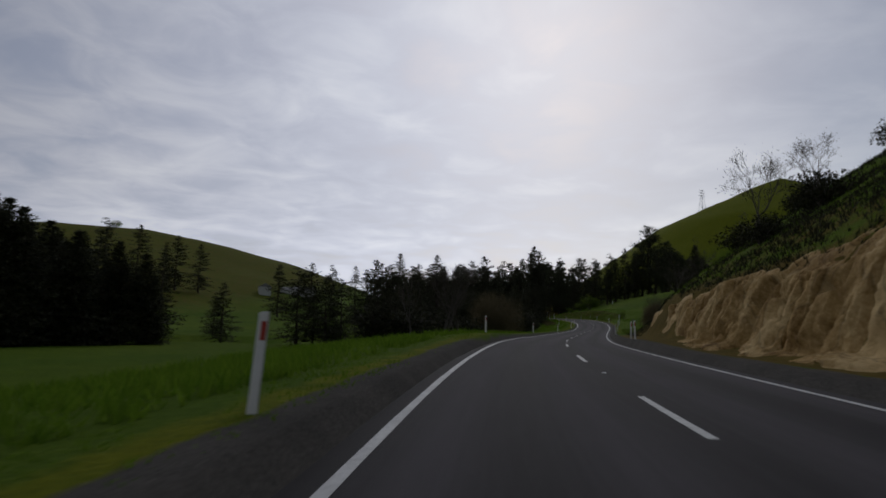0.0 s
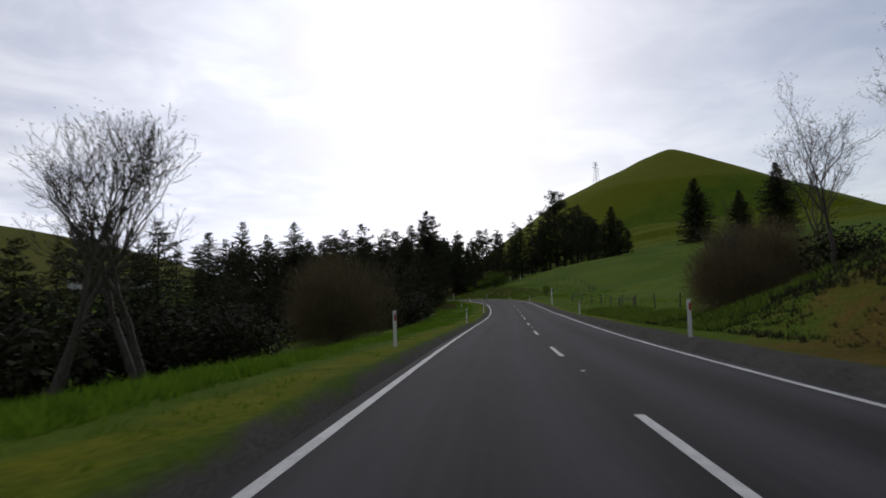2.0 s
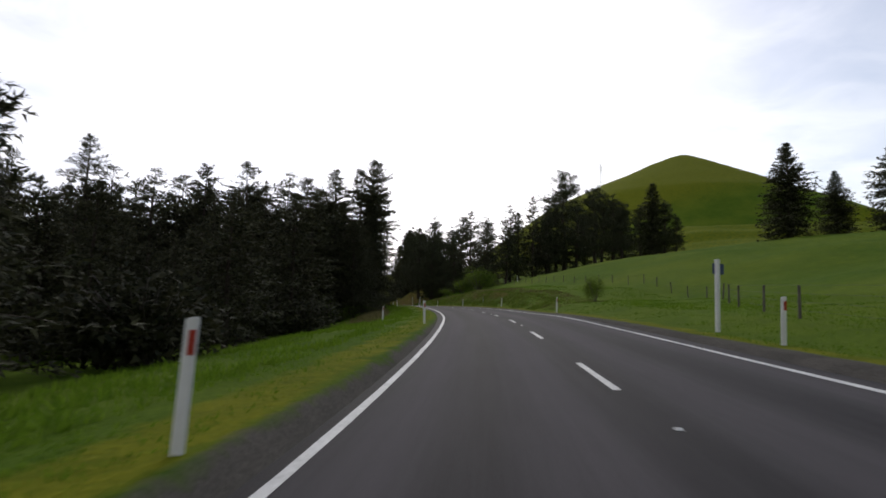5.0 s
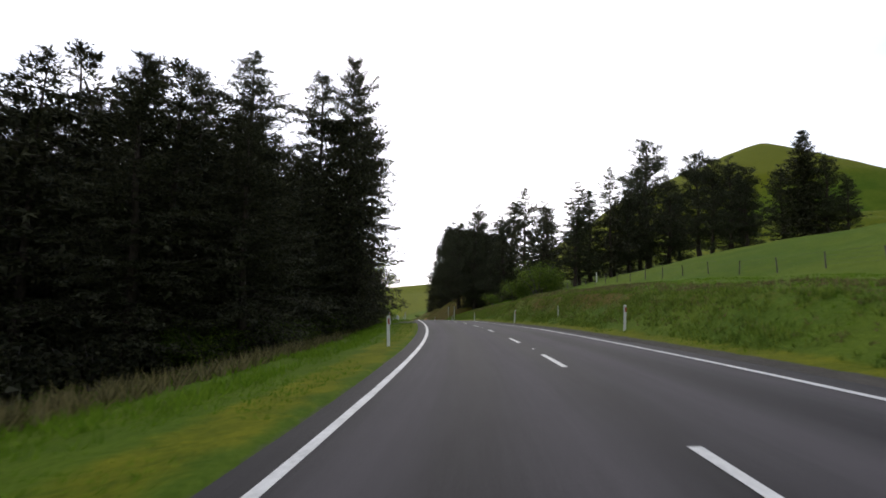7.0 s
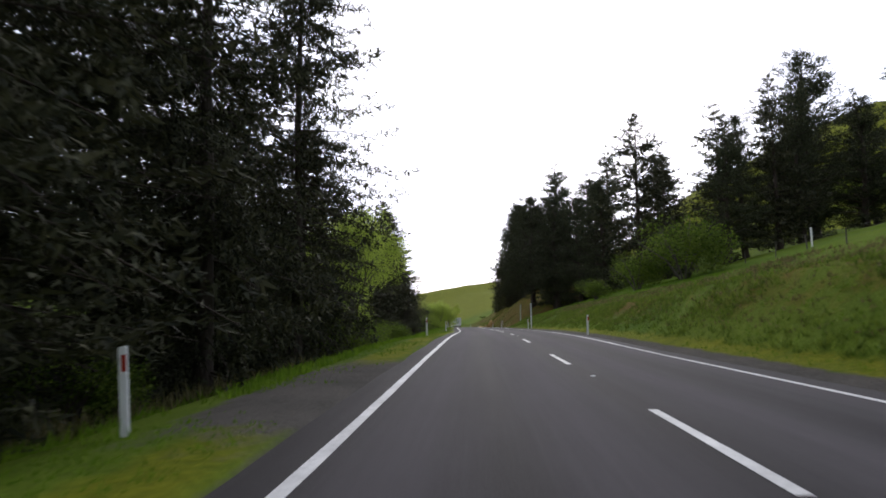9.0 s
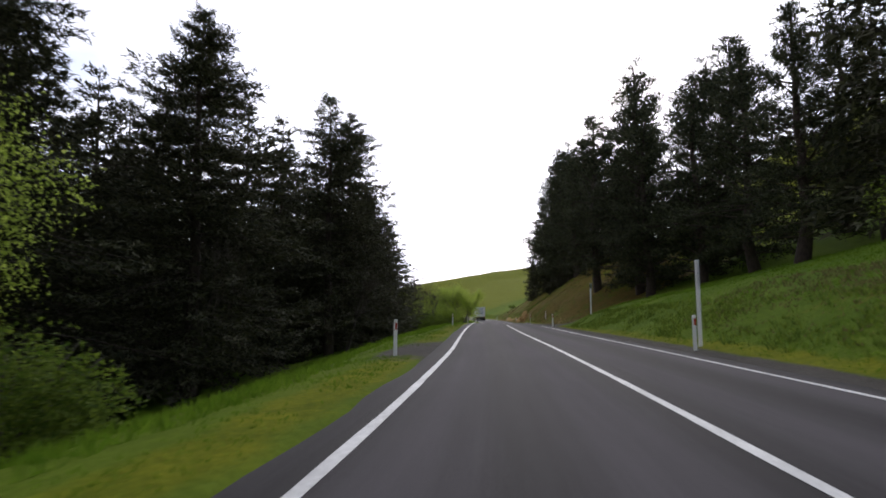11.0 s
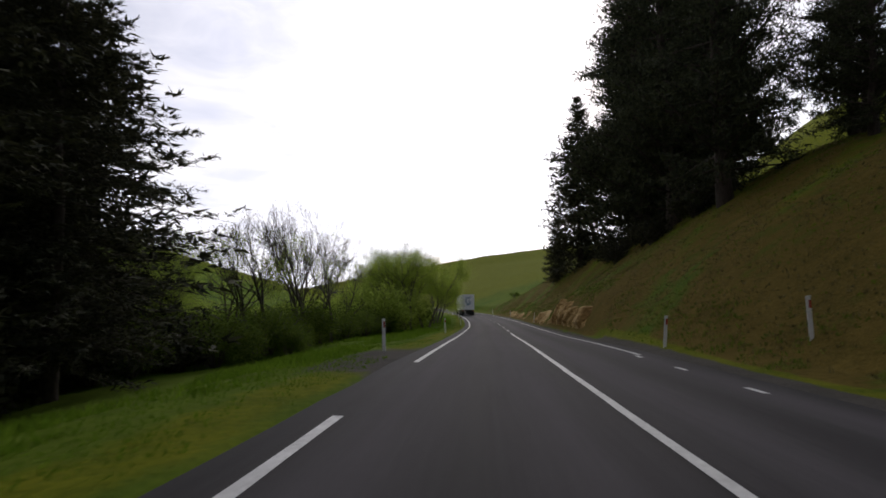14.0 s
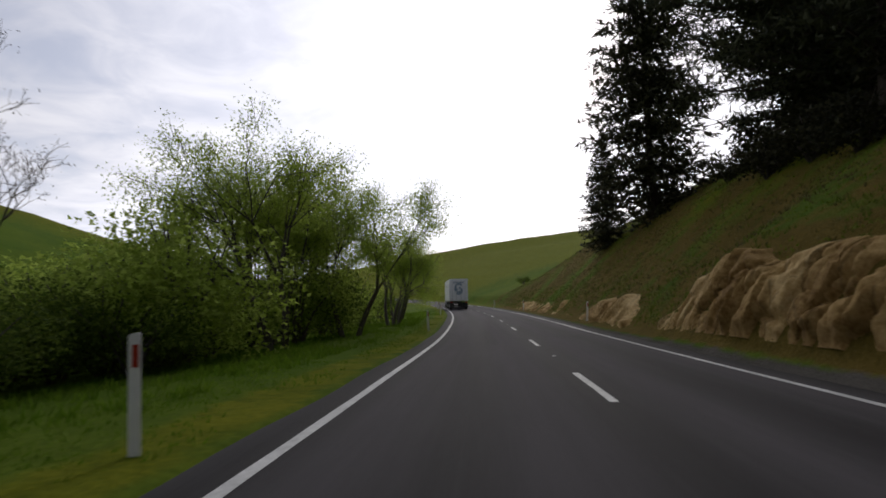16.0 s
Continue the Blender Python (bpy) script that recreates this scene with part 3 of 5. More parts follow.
def land(x, y):
    """Height of the ground."""
    x, y = np.broadcast_arrays(np.asarray(x, float), np.asarray(y, float))
    d = (x - road_x(y)) * road_cos(y)
    side = np.where(d > 0, profile(RIGHT, RIGHT_AT, y, np.abs(d)), profile(LEFT, LEFT_AT, y, np.abs(d)))
    away = np.clip((np.abs(d) - 6) / 10, 0, 1)
    z = road_z(y) + side + road_bank(y) * np.clip(d, -7, 7) * np.clip((25 - np.abs(d)) / 18, 0, 1) + away * (0.35 * wobble(x / 9, y / 9, 3) + 0.12 * wobble(x / 2.2, y / 2.2, 8))
    # the steep round-topped hill
    r = np.hypot((x - PEAK[0]) * np.where(x < PEAK[0], 1.0, 1.28), (y - PEAK[1]) * 0.97)
    hill = PEAK[2] - 0.47 * (np.sqrt(r * r + 6.0**2) - 6.0) - 0.25 * np.maximum(r - 120, 0) * (x < PEAK[0]) + 2.5 * wobble(x / 50, y / 50, 21) * np.clip(r / 60, 0, 1)
    z = np.where(d > 20, smooth_max(hill, z, 5.0), z)
    # the long down across the valley
    down = 73 / (1 + np.exp((x + 84) / 52)) * np.exp(-((y - 470) / 260) ** 2) + 3 * wobble(x / 70, y / 70, 31) - 6
    z = np.where(d < -40, smooth_max(down, z, 6.0), z)
    # green hillside beyond the end of the cutting
    ahead = 37 * np.exp(-(((x - 190) / 150) ** 2 + ((y - 690) / 130) ** 2)) + 27 * np.exp(-(((x - 40) / 170) ** 2 + ((y - 760) / 110) ** 2)) - 3
    z = smooth_max(ahead + 1.5 * wobble(x / 40, y / 40, 41), z, 5.0)
    far = np.clip((np.hypot(x, y - 250) - 900) / 900, 0, 1)
    return z + far * 14 * wobble(x / 500, y / 500, 51)


def spread(stops):
    """Grid lines from (start, end, step) stretches."""
    out = []
    for a, b, step in stops:
        out.append(np.arange(a, b, step))
    return np.unique(np.concatenate(out).round(4))


gu = np.concatenate([-np.geomspace(46, 2600, 34)[::-1], spread([(-45, -16, 1.2), (-16, -4.9, 0.45), (-4.9, 5.0, 0.35), (5.0, 14, 0.4), (14, 30, 0.9), (30, 61, 1.8)]), np.geomspace(62, 640, 84), np.geomspace(665, 2600, 16)])
gy = np.concatenate([-np.geomspace(24, 1200, 14)[::-1], spread([(-22, 470, 1.5)]), np.geomspace(472, 860, 62), np.geomspace(880, 3200, 20)])
U, Yg = np.meshgrid(gu, gy)
Xg = road_x(Yg) + U
Zg = land(Xg, Yg)
dist = U * road_cos(Yg)
Zg = np.where((dist > -3.5) & (dist < 3.3), road_z(Yg) + road_bank(Yg) * dist - 0.14, Zg)
ground_soup = Soup()
nu, ny = len(gu), len(gy)
gi_, gj_ = np.meshgrid(np.arange(ny - 1), np.arange(nu - 1), indexing="ij")
q = gi_ * nu + gj_
ground_soup.add(np.stack([Xg, Yg, Zg], -1).reshape(-1, 3), np.stack([q, q + 1, q + nu + 1, q + nu], -1).reshape(-1, 4))
ground_mesh = ground_soup.mesh("ground", PASTURE, smooth=True)
# cover weights: red bare earth and the browned far down, green mossy verge and brightened slopes, blue gravel
ad = np.abs(dist)
# far hill and right slopes: yellower grass, and brighter light put into the colour
moss_bright_w = 0.76 * np.clip((Yg - 450) / 60, 0, 1) + 0.55 * np.clip((dist - 5) / 6, 0, 1) * np.clip((Yg - 292) / 10, 0, 1) * np.clip((470 - Yg) / 40, 0, 1) + 0.25 * (dist > 10) * np.clip((Yg - 60) / 20, 0, 1) * np.clip((290 - Yg) / 20, 0, 1) + np.clip(1.15 - np.abs(ad - np.where(dist < 0, 4.4, 4.2)) / np.where(dist < 0, 0.85, 0.6), 0, 1) * np.where(dist > 0, np.clip((Yg - 60) / 15, 0, 1), 0.85)
on_cut = (dist > 4.3) & (dist < np.where(Yg > 300, 26, 16))
cut_w = np.interp(Yg, [-400, 54, 74, 150, 175, 215, 240, 270, 282, 300, 420, 470], [.42, .42, 0, 0, .52, .56, .42, 0, .12, .66, .56, .2]) * on_cut * np.where(Yg > 290, 1, np.clip((dist - 4.8) / 1.2, 0, 1) * np.clip((8.6 - dist) / 1.6, 0, 1) * np.where(Yg < 140, 0, 1) + (Yg < 140)) * np.clip(1 + 0.75 * np.where(Yg > 300, wobble((Yg - 0.7 * dist) / 3.2, dist / 6.5, 62, 3), wobble(Yg / 6, dist / 2.2, 61, 3)), 0.4, 1.5) * np.clip((np.where(Yg > 300, 26, 16) - dist) / 6, 0, 1)
cut_w = np.maximum(cut_w, np.clip((62 - Yg) / 12, 0, 1) * np.clip((7.3 - dist) / 0.7, 0, 1) * (dist > 4.0))
# far left down made browner and darker with the earth tone
cut_w = np.maximum(cut_w, 0.52 * np.clip((-dist - 60) / 60, 0, 1))
cut_w = np.maximum(cut_w, 0.85 * np.exp(-((Yg - 316) / 11) ** 2 - ((dist - 10.5) / 4.5) ** 2))
cut_w = np.maximum(cut_w, 0.8 * (dist > 3.5) * np.clip((4.9 - dist) / 0.5, 0, 1) * np.clip((Yg - 334) / 4, 0, 1) * np.clip((440 - Yg) / 20, 0, 1))
cut_w = np.maximum(cut_w, 0.85 * np.interp(Yg, [338, 343, 361, 365, 367, 374, 378], [0, 1, 1, 0.3, 0.8, 0.8, 0]) * np.clip((dist - 3.9) / 0.4, 0, 1) * np.clip((6.4 - dist) / 1.0, 0, 1))
gravel_w = np.clip((np.where(dist < 0, 3.85, np.where(Yg > 334, 3.75, 4.1)) - ad) / 0.3, 0, 1)
lay_by = (dist < 0) * np.exp(-((Yg - 202) / 5) ** 2) * np.clip((6.3 - ad) / 0.9, 0, 1) + (dist < 0) * np.exp(-((Yg - 257) / 5) ** 2) * np.clip((6.0 - ad) / 0.9, 0, 1)
lay_by += (dist > 0) * np.exp(-((Yg - 296) / 7) ** 2) * np.clip((11 - ad) / 2, 0, 1) + (dist < 0) * np.exp(-((Yg - 321) / 5) ** 2) * np.clip((6.1 - ad) / 0.9, 0, 1)
lay_by += (dist < 0) * np.clip((30 - Yg) / 10, 0, 1) * np.clip((4.6 - ad) / 0.4, 0, 1)
gravel_w = np.clip(np.maximum(gravel_w, lay_by), 0, 1)
cover_layer = ground_mesh.color_attributes.new("cover", "FLOAT_COLOR", "POINT")
rgba = np.stack([cut_w, moss_bright_w, gravel_w, np.ones_like(cut_w)], -1).reshape(-1)
cover_layer.data.foreach_set("color", rgba.astype(np.float32))
ground = tagged(new("ground", ground_mesh), "rolling green pasture with mossy verges and earth cuttings", "ground", kind="structure")

# ---------------------------------------------------------------- road and its markings
ROAD_Y = np.arange(-120, 720, 1.0)
step_s = np.hypot(np.diff(road_x(ROAD_Y)), np.diff(ROAD_Y))
ARC = np.concatenate([[0], np.cumsum(step_s)])


def on_road(y, d, up=0.0):
    """Points d metres right of the centre line, square to it, at the centre's y."""
    y = np.asarray(y, float)
    slope = road_x(y + 0.5) - road_x(y - 0.5)
    c = 1 / np.sqrt(1 + slope**2)
    d = np.asarray(d, float)
    return np.stack(np.broadcast_arrays(road_x(y) + d * c, y - d * slope * c, road_z(y) - 0.01 * np.abs(d) + road_bank(y) * d + up), -1)


ACROSS = np.array([-3.92, -3.76, -3.4, -1.62, 0, 1.62, 3.1, 3.5, 3.68])
SINK = np.array([-0.16, -0.01, 0, 0, 0, 0, 0, -0.01, -0.16])
ragged = 0.10 * wobble(ROAD_Y / 3.0, 0 * ROAD_Y, 61)
rows_ = []
for k, (a, s) in enumerate(zip(ACROSS, SINK)):
    shift = ragged * (1 if abs(a) > 3.45 else 0)
    rows_.append(on_road(ROAD_Y, a + shift, s))
rv = np.stack(rows_, 1)
road_soup = Soup()
na = len(ACROSS)
ii, jj = np.meshgrid(np.arange(len(ROAD_Y) - 1), np.arange(na - 1), indexing="ij")
q = ii * na + jj
rq = np.stack([q, q + 1, q + na + 1, q + na], -1).reshape(-1, 4)
road_soup.add(rv, rq)
road_mesh = road_soup.mesh("road", ASPHALT, smooth=True)
uvl = road_mesh.uv_layers.new(name="UVMap")
uvs = np.stack([np.broadcast_to(ACROSS, (len(ROAD_Y), na)), np.broadcast_to(ARC[:, None], (len(ROAD_Y), na))], -1).reshape(-1, 2)
loop_v = np.zeros(len(road_mesh.loops), int)
road_mesh.loops.foreach_get("vertex_index", loop_v)
uvl.data.foreach_set("uv", uvs[loop_v].ravel())
road = tagged(new("road", road_mesh), "two-lane dark chip-seal road with worn wheel tracks", "road", kind="structure")


def stripe(name, y0, y1, d, width, label, group=""):
    """A painted line from y0 to y1 along the road."""
    n = max(2, int((y1 - y0) / 1.0) + 1)
    y = np.linspace(y0, y1, n)
    edge_l, edge_r = 0.012 * wobble(y * 1.7, 0 * y, 71), 0.012 * wobble(y * 1.7, 0 * y, 72)
    v = np.stack([on_road(y, d - width / 2 + edge_l, 0.006), on_road(y, d + width / 2 + edge_r, 0.006)], 1)
    s = Soup()
    i = np.arange(n - 1)
    s.add(v, np.stack([2 * i, 2 * i + 1, 2 * i + 3, 2 * i + 2], -1))
    ob = part(name, s, PAINT)
    return tagged(ob, label, "road marking", group, "structure")


for y0, y1 in ((-100, 311.6), (319.2, 700)):
    stripe("edge_line", y0, y1, -3.22, 0.13, "solid white painted line along the road edge")
for y0, y1 in ((-100, 289.5), (323.0, 700)):
    stripe("edge_line", y0, y1, 2.83, 0.12, "solid white painted line along the road edge")
for y0 in np.arange(292.3, 323, 3.7):
    stripe("edge_dash", float(y0), float(y0) + 0.75, 2.62, 0.12, "short white dash across a side entrance", "entrance dashes")


def arc_at(y):
    return np.interp(y, ROAD_Y, ARC)


def y_at(s):
    return np.interp(s, ARC, ROAD_Y)


def dash(y_far, length=3.2):
    stripe("centre_dash", float(y_at(arc_at(y_far) - length)), float(y_far), 0.0, 0.11, "white centre-line dash on dark asphalt", "centre line dashes")


DASHES = [8.4 - 10.4 * k for k in range(9, 0, -1)] + [8.4, 18.9, 29.3, 39.6, 50.4, 60.9, 70.3, 79.7, 89.3, 97.9, 107.6, 116.6, 125.6, 134.7, 143.8, 153.9, 163.6, 172.0, 181.3, 189.9, 198.6, 207.8, 217.2, 226.6] + [352.4 + 10.4 * k for k in range(28)]
STUDS = (-7.3, 12.3, 33.3, 54.7, 73.5, 92.7, 111.2, 129.3, 146.8, 165.6, 184.8, 202.2, 220.8, 266.2, 355.9, 376.7, 397.5)
for y in DASHES:
    dash(y)
stripe("centre_line", 234.5, 290.9, 0.0, 0.12, "solid white painted centre line")
stripe("edge_line", 294.6, 298.2, 3.85, 0.11, "short white line across the mouth of the side entrance")
stripe("centre_line", 302.2, 345.4, 0.0, 0.12, "solid white painted centre line")


def stud_mesh():
    bm = bmesh.new()
    bmesh.ops.create_cube(bm, size=1.0, matrix=Matrix.Diagonal((0.08, 0.07, 0.016, 1)))
    for v in bm.verts:
        if v.co.z > 0:
            v.co.x *= 0.75
            v.co.y *= 0.45
    me = bpy.data.meshes.new("road_stud")
    bm.to_mesh(me)
    bm.free()
    me.materials.append(WHITE_PLASTIC)
    return me


STUD = stud_mesh()
for y in STUDS:
    ob = tagged(new("road_stud", STUD), "white reflective stud on the centre line", "road stud", "centre line studs")
    ob.matrix_basis = Matrix.Translation(on_road(y, 0.03, 0.011))

# ---------------------------------------------------------------- rock cuttings


def facets(u, v, seed):
    """Broken rock: cells whose faces are flat and tilted each its own way. Returns depth and nearness to a crack."""
    best, second, depth = np.full(u.shape, 9.0), np.full(u.shape, 9.0), np.zeros(u.shape)
    iu, iv = np.floor(u), np.floor(v)
    for a in (-1, 0, 1):
        for b in (-1, 0, 1):
            cu, cv = iu + a, iv + b
            du, dv = u - cu - lattice(cu, cv, seed), v - cv - lattice(cu, cv, seed + 1)
            r = np.hypot(du, dv)
            face = lattice(cu, cv, seed + 2) - 0.5 + 0.9 * du * (lattice(cu, cv, seed + 3) - 0.5) + 0.9 * dv * (lattice(cu, cv, seed + 4) - 0.5)
            closer = r < best
            second = np.where(closer, best, np.minimum(second, r))
            depth = np.where(closer, face, depth)
            best = np.where(closer, r, best)
    return depth, np.clip(1 - (second - best) / 0.10, 0, 1)


def cutting(name, y0, y1, u0, u1, share, seed, label, proud=0.55, step=0.11, face=(0.0, 0.10, 0.40, 0.45, 0.0), soft=0.3):
    """Broken rock breaking through the steep bank on the right, from u0 to u1 metres off the centre line. share(y, v): how much of the
    bank is bare rock at y, v from foot (0) to top (1); elsewhere the rock dips below the turf."""
    Y, V = np.meshgrid(np.arange(y0, y1, step), np.linspace(0, 1, int(7.0 / step)), indexing="ij")
    # even steps up the face of the bank
    probe = np.linspace(u0, u1, 160)
    base = on_road(Y[:, :1], 0.0)[:, 0]
    ux, uy = road_cos(Y[:, :1]), -np.gradient(road_x(Y[:, 0]), Y[:, 0])[:, None] * road_cos(Y[:, :1])
    gx, gyy = base[:, :1] + probe * ux, base[:, 1:2] + probe * uy
    gz = land(gx, gyy)
    run = np.concatenate([np.zeros((len(gz), 1)), np.cumsum(np.hypot(np.diff(gz, axis=1), np.diff(probe)), 1)], 1)
    D = np.stack([np.interp(v * r[-1], r, probe) for v, r in zip(V, run)])
    X, Yw = base[:, :1] + D * ux, base[:, 1:2] + D * uy
    Z = land(X, Yw)
    H = V * run[:, -1:]
    slant = Y + 0.10 * H + 0.25 * wobble(Y / 1.6, H / 1.3, seed + 20, 2)
    column, crack = facets(slant / 1.05, H / 3.1 + 0.15 * Y, seed)
    block, split_ = facets(slant / 0.40, H / 0.85, seed + 7)
    bare = share(Y, V) + 0.50 * wobble(Y / 2.4, H / 1.6, seed + 9, 3)
    shown = np.clip(bare / soft, -1, 1)
    joint = np.clip(1 - np.abs(wobble(slant / 1.1, H / 9.0, seed + 4, 2)) / 0.08, 0, 1)
    relief = 0.35 + 0.75 * column + 0.34 * block - 0.50 * crack - 0.18 * split_ + 0.08 * wobble(Y / 0.33, H / 0.28, seed + 5, 3) - 1.6 * joint
    sheer = np.interp(H, [0, 0.7, 2.0, 3.4, 4.4], face)
    out = np.where(shown > 0, shown * (proud * relief + sheer) + 0.03, 0.35 * shown)
    out *= np.clip((V - 0.0) / 0.05, 0.2, 1)
    P = np.stack([X - 0.88 * out * ux, Yw - 0.88 * out * uy, Z + 0.40 * out - 0.04], -1)
    s = Soup()
    n, m = Y.shape
    i, j = np.meshgrid(np.arange(n - 1), np.arange(m - 1), indexing="ij")
    q = i * m + j
    faces = np.stack([q, q + m, q + m + 1, q + 1], -1).reshape(-1, 4)
    seen = (shown > -0.6)
    s.add(P, faces[(seen[:-1, :-1] | seen[1:, :-1] | seen[1:, 1:] | seen[:-1, 1:]).ravel()])
    return tagged(new(name, s.mesh(name, ROCK)), label, "rock face", kind="structure")


cutting("rock_cutting", -26, 56, 4.3, 8.6, lambda y, v: np.interp(y, [-26, 18, 28, 36, 50, 56], [0.45, 0.40, 0.15, -0.10, -0.3, -0.9]) + np.interp(v, [0, 0.2, 0.33, 0.48, 0.57, 1], [-0.3, -0.1, 0.1, 0.18, -0.2, -0.9]), 101,
        "ochre-brown broken rock ledge in an earth cutting", 0.45, face=(0.0, 0.05, 0.15, 0.2, 0.0))
FOOT = ([0, 0.03, 0.20, 0.30, 0.42, 1], [0.10, 0.28, 0.15, -0.20, -0.7, -1.0])
cutting("rock_cutting", 340, 364, 3.95, 8.8, lambda y, v: np.interp(y, [340, 342, 344, 352, 356, 360, 362, 364], [-0.9, -0.05, 0.24, 0.26, 0.40, 0.40, -0.15, -0.9]) + np.interp(v, *FOOT), 131,
        "pale ochre rock face in a grassy road cutting", 0.42, 0.06, (0.0, 0.06, 0.16, 0.06, 0.0), 0.2)
cutting("rock_cutting", 364, 428, 3.95, 8.8, lambda y, v: np.interp(y, [364, 366, 368, 374, 378, 385, 392, 404, 415, 428], [-0.9, -0.3, 0.1, 0.1, -0.55, -0.35, -0.1, -0.1, -0.45, -0.8]) + np.interp(v, *FOOT), 135,
        "pale ochre rock outcrop in a grassy road cutting", 0.35, 0.11, (0.0, 0.12, 0.30, 0.15, 0.0))
cutting("rock_cutting", 297, 325, 5.6, 10.5, lambda y, v: np.interp(y, [297, 302, 318, 325], [-0.6, -0.28, -0.30, -0.7]) + np.interp(v, [0, 0.08, 0.4, 0.6, 1], [-0.2, 0.1, 0.05, -0.5, -0.9]), 97,
        "red-brown cut rock behind the side entrance", 0.3, face=(0.0, 0.0, 0.05, 0.05, 0.0))

# ---------------------------------------------------------------- trees
rng = np.random.default_rng(7)


def unit(v):
    return v / (np.linalg.norm(v, axis=-1, keepdims=True) + 1e-9)


def limbs_from(soup, base, direction, length, droop, r0):
    for p, d, L, dr, r in zip(base, direction, length, droop, r0):
        if L < 1.5:
            continue
        t = np.linspace(0, 1, 3)[:, None]
        pts = p + d * L * t + np.array([0, 0, -1.0]) * dr * L * t**2
        soup.add(*tube(pts, np.linspace(r, r * 0.2, 3), 3))


def fir(seed, height=20.0, radius=4.0, bare=0.08, count=170, thin=1.0, fine=False, taper=0.68):
    """A spire-shaped conifer: whorls of drooping branches, each with side sprays of needles. Returns trunk, crown and limb meshes."""
    g = np.random.default_rng(seed)
    wood, crown, arms = Soup(), Soup(), Soup()
    n = 12
    z = np.linspace(-0.8, height, n)
    sway = np.cumsum(g.normal(0, 0.05, (n, 2)), 0)
    sway -= sway[1]
    r = np.interp(z / height, [0, 0.1, 0.85, 1], [0.018, 0.013, 0.003, 0.0008]) * height
    wood.add(*tube(np.c_[sway, z], r, 7))
    t = np.sort(bare + (1 - bare) * g.random(count) ** 0.92)
    whorls = height * 1.5
    t = np.round(t * whorls) / whorls + g.normal(0, 0.006, count)
    t = np.clip(t, bare, 0.985)
    az = g.random(count) * 2 * np.pi
    lump = 1 + 0.25 * np.sin(az * 2 + seed) * np.cos(t * 9 + seed)
    L = radius * np.clip(1 - t, 0, 1) ** taper * (0.50 + 0.75 * g.random(count)) * lump + 0.16
    L *= np.where(t < bare + 0.10, 0.75, 1)
    elev = np.radians(np.interp(t, [0, 0.5, 0.85, 1], [-12, 0, 18, 42]) + g.normal(0, 7, count))
    d = np.stack([np.cos(az) * np.cos(elev), np.sin(az) * np.cos(elev), np.sin(elev)], -1)
    base = np.c_[np.interp(t * height, z, sway[:, 0]), np.interp(t * height, z, sway[:, 1]), t * height]
    # branches sink, then lift at their ends
    sag = np.interp(t, [0, 0.7, 1], [0.26, 0.14, 0.02]) * g.uniform(0.6, 1.4, count)
    stout = L > (1.2 if fine else 2.6)
    limbs_from(arms, base[stout], d[stout], L[stout], (sag * 0.7)[stout], (0.006 * L + 0.006)[stout])
    side = unit(np.cross(d, [0, 0, 1.0]))
    each = 9 if fine else 3
    small = np.clip(0.30 + 0.30 * L, 0.35, 1)
    for f in np.linspace(0.14, 1.0, 12 if fine else 8):
        for sgn in (-1, 1):
            keep = g.random(count) < thin * np.clip(0.48 + 0.14 * L, 0.5, 0.97)
            b = base + d * (L * f)[:, None] + np.array([0, 0, -1.0]) * (sag * L * (f**1.6 - 0.75 * f**4))[:, None]
            b = (b + g.normal(0, 0.06, b.shape))[keep]
            a = unit(sgn * side * g.uniform(0.4, 1.0, (count, 1)) * (1.1 - 0.7 * f) + d * g.uniform(0.4, 1.0, (count, 1)) + np.array([0, 0, 1.0]) * g.uniform(-0.35, 0.20, (count, 1)))[keep]
            reach = ((0.24 * L * (1.0 - 0.75 * f) + 0.20 * small) * g.uniform(0.6, 1.3, count))[keep]
            # each side twig carries a few short sprays of needles
            n = len(b)
            bb, aa = np.repeat(b, each, 0), np.repeat(a, each, 0)
            start = bb + aa * (np.repeat(reach, each) * g.uniform(0.0, 0.95, n * each))[:, None] + g.normal(0, 0.05, bb.shape)
            way = unit(aa * 0.7 + g.normal(0, 0.45, bb.shape) + [0, 0, 0.05])
            ln = (0.21 if fine else 0.44) * g.uniform(0.6, 1.4, n * each) * np.repeat(small[keep], each)
            w = unit(np.cross(way, g.normal(0, 0.6, bb.shape) + [0, 0, 1.0])) * (ln * (0.16 if fine else 0.20))[:, None]
            needles(crown, start, way * ln[:, None], w)
    top = np.c_[np.full(10, sway[-1, 0]), np.full(10, sway[-1, 1]), np.linspace(height * 0.955, height * 0.995, 10)]
    ta = g.random(10) * 2 * np.pi
    up_ = unit(np.stack([np.cos(ta), np.sin(ta), np.full(10, 1.3)], -1))
    needles(crown, top, up_ * 0.34, unit(np.cross(up_, [0, 0, 1.0])) * 0.03)
    return wood.mesh("trunk", BARK), crown.mesh("crown", NEEDLES), arms.mesh("branchwork", BARK)


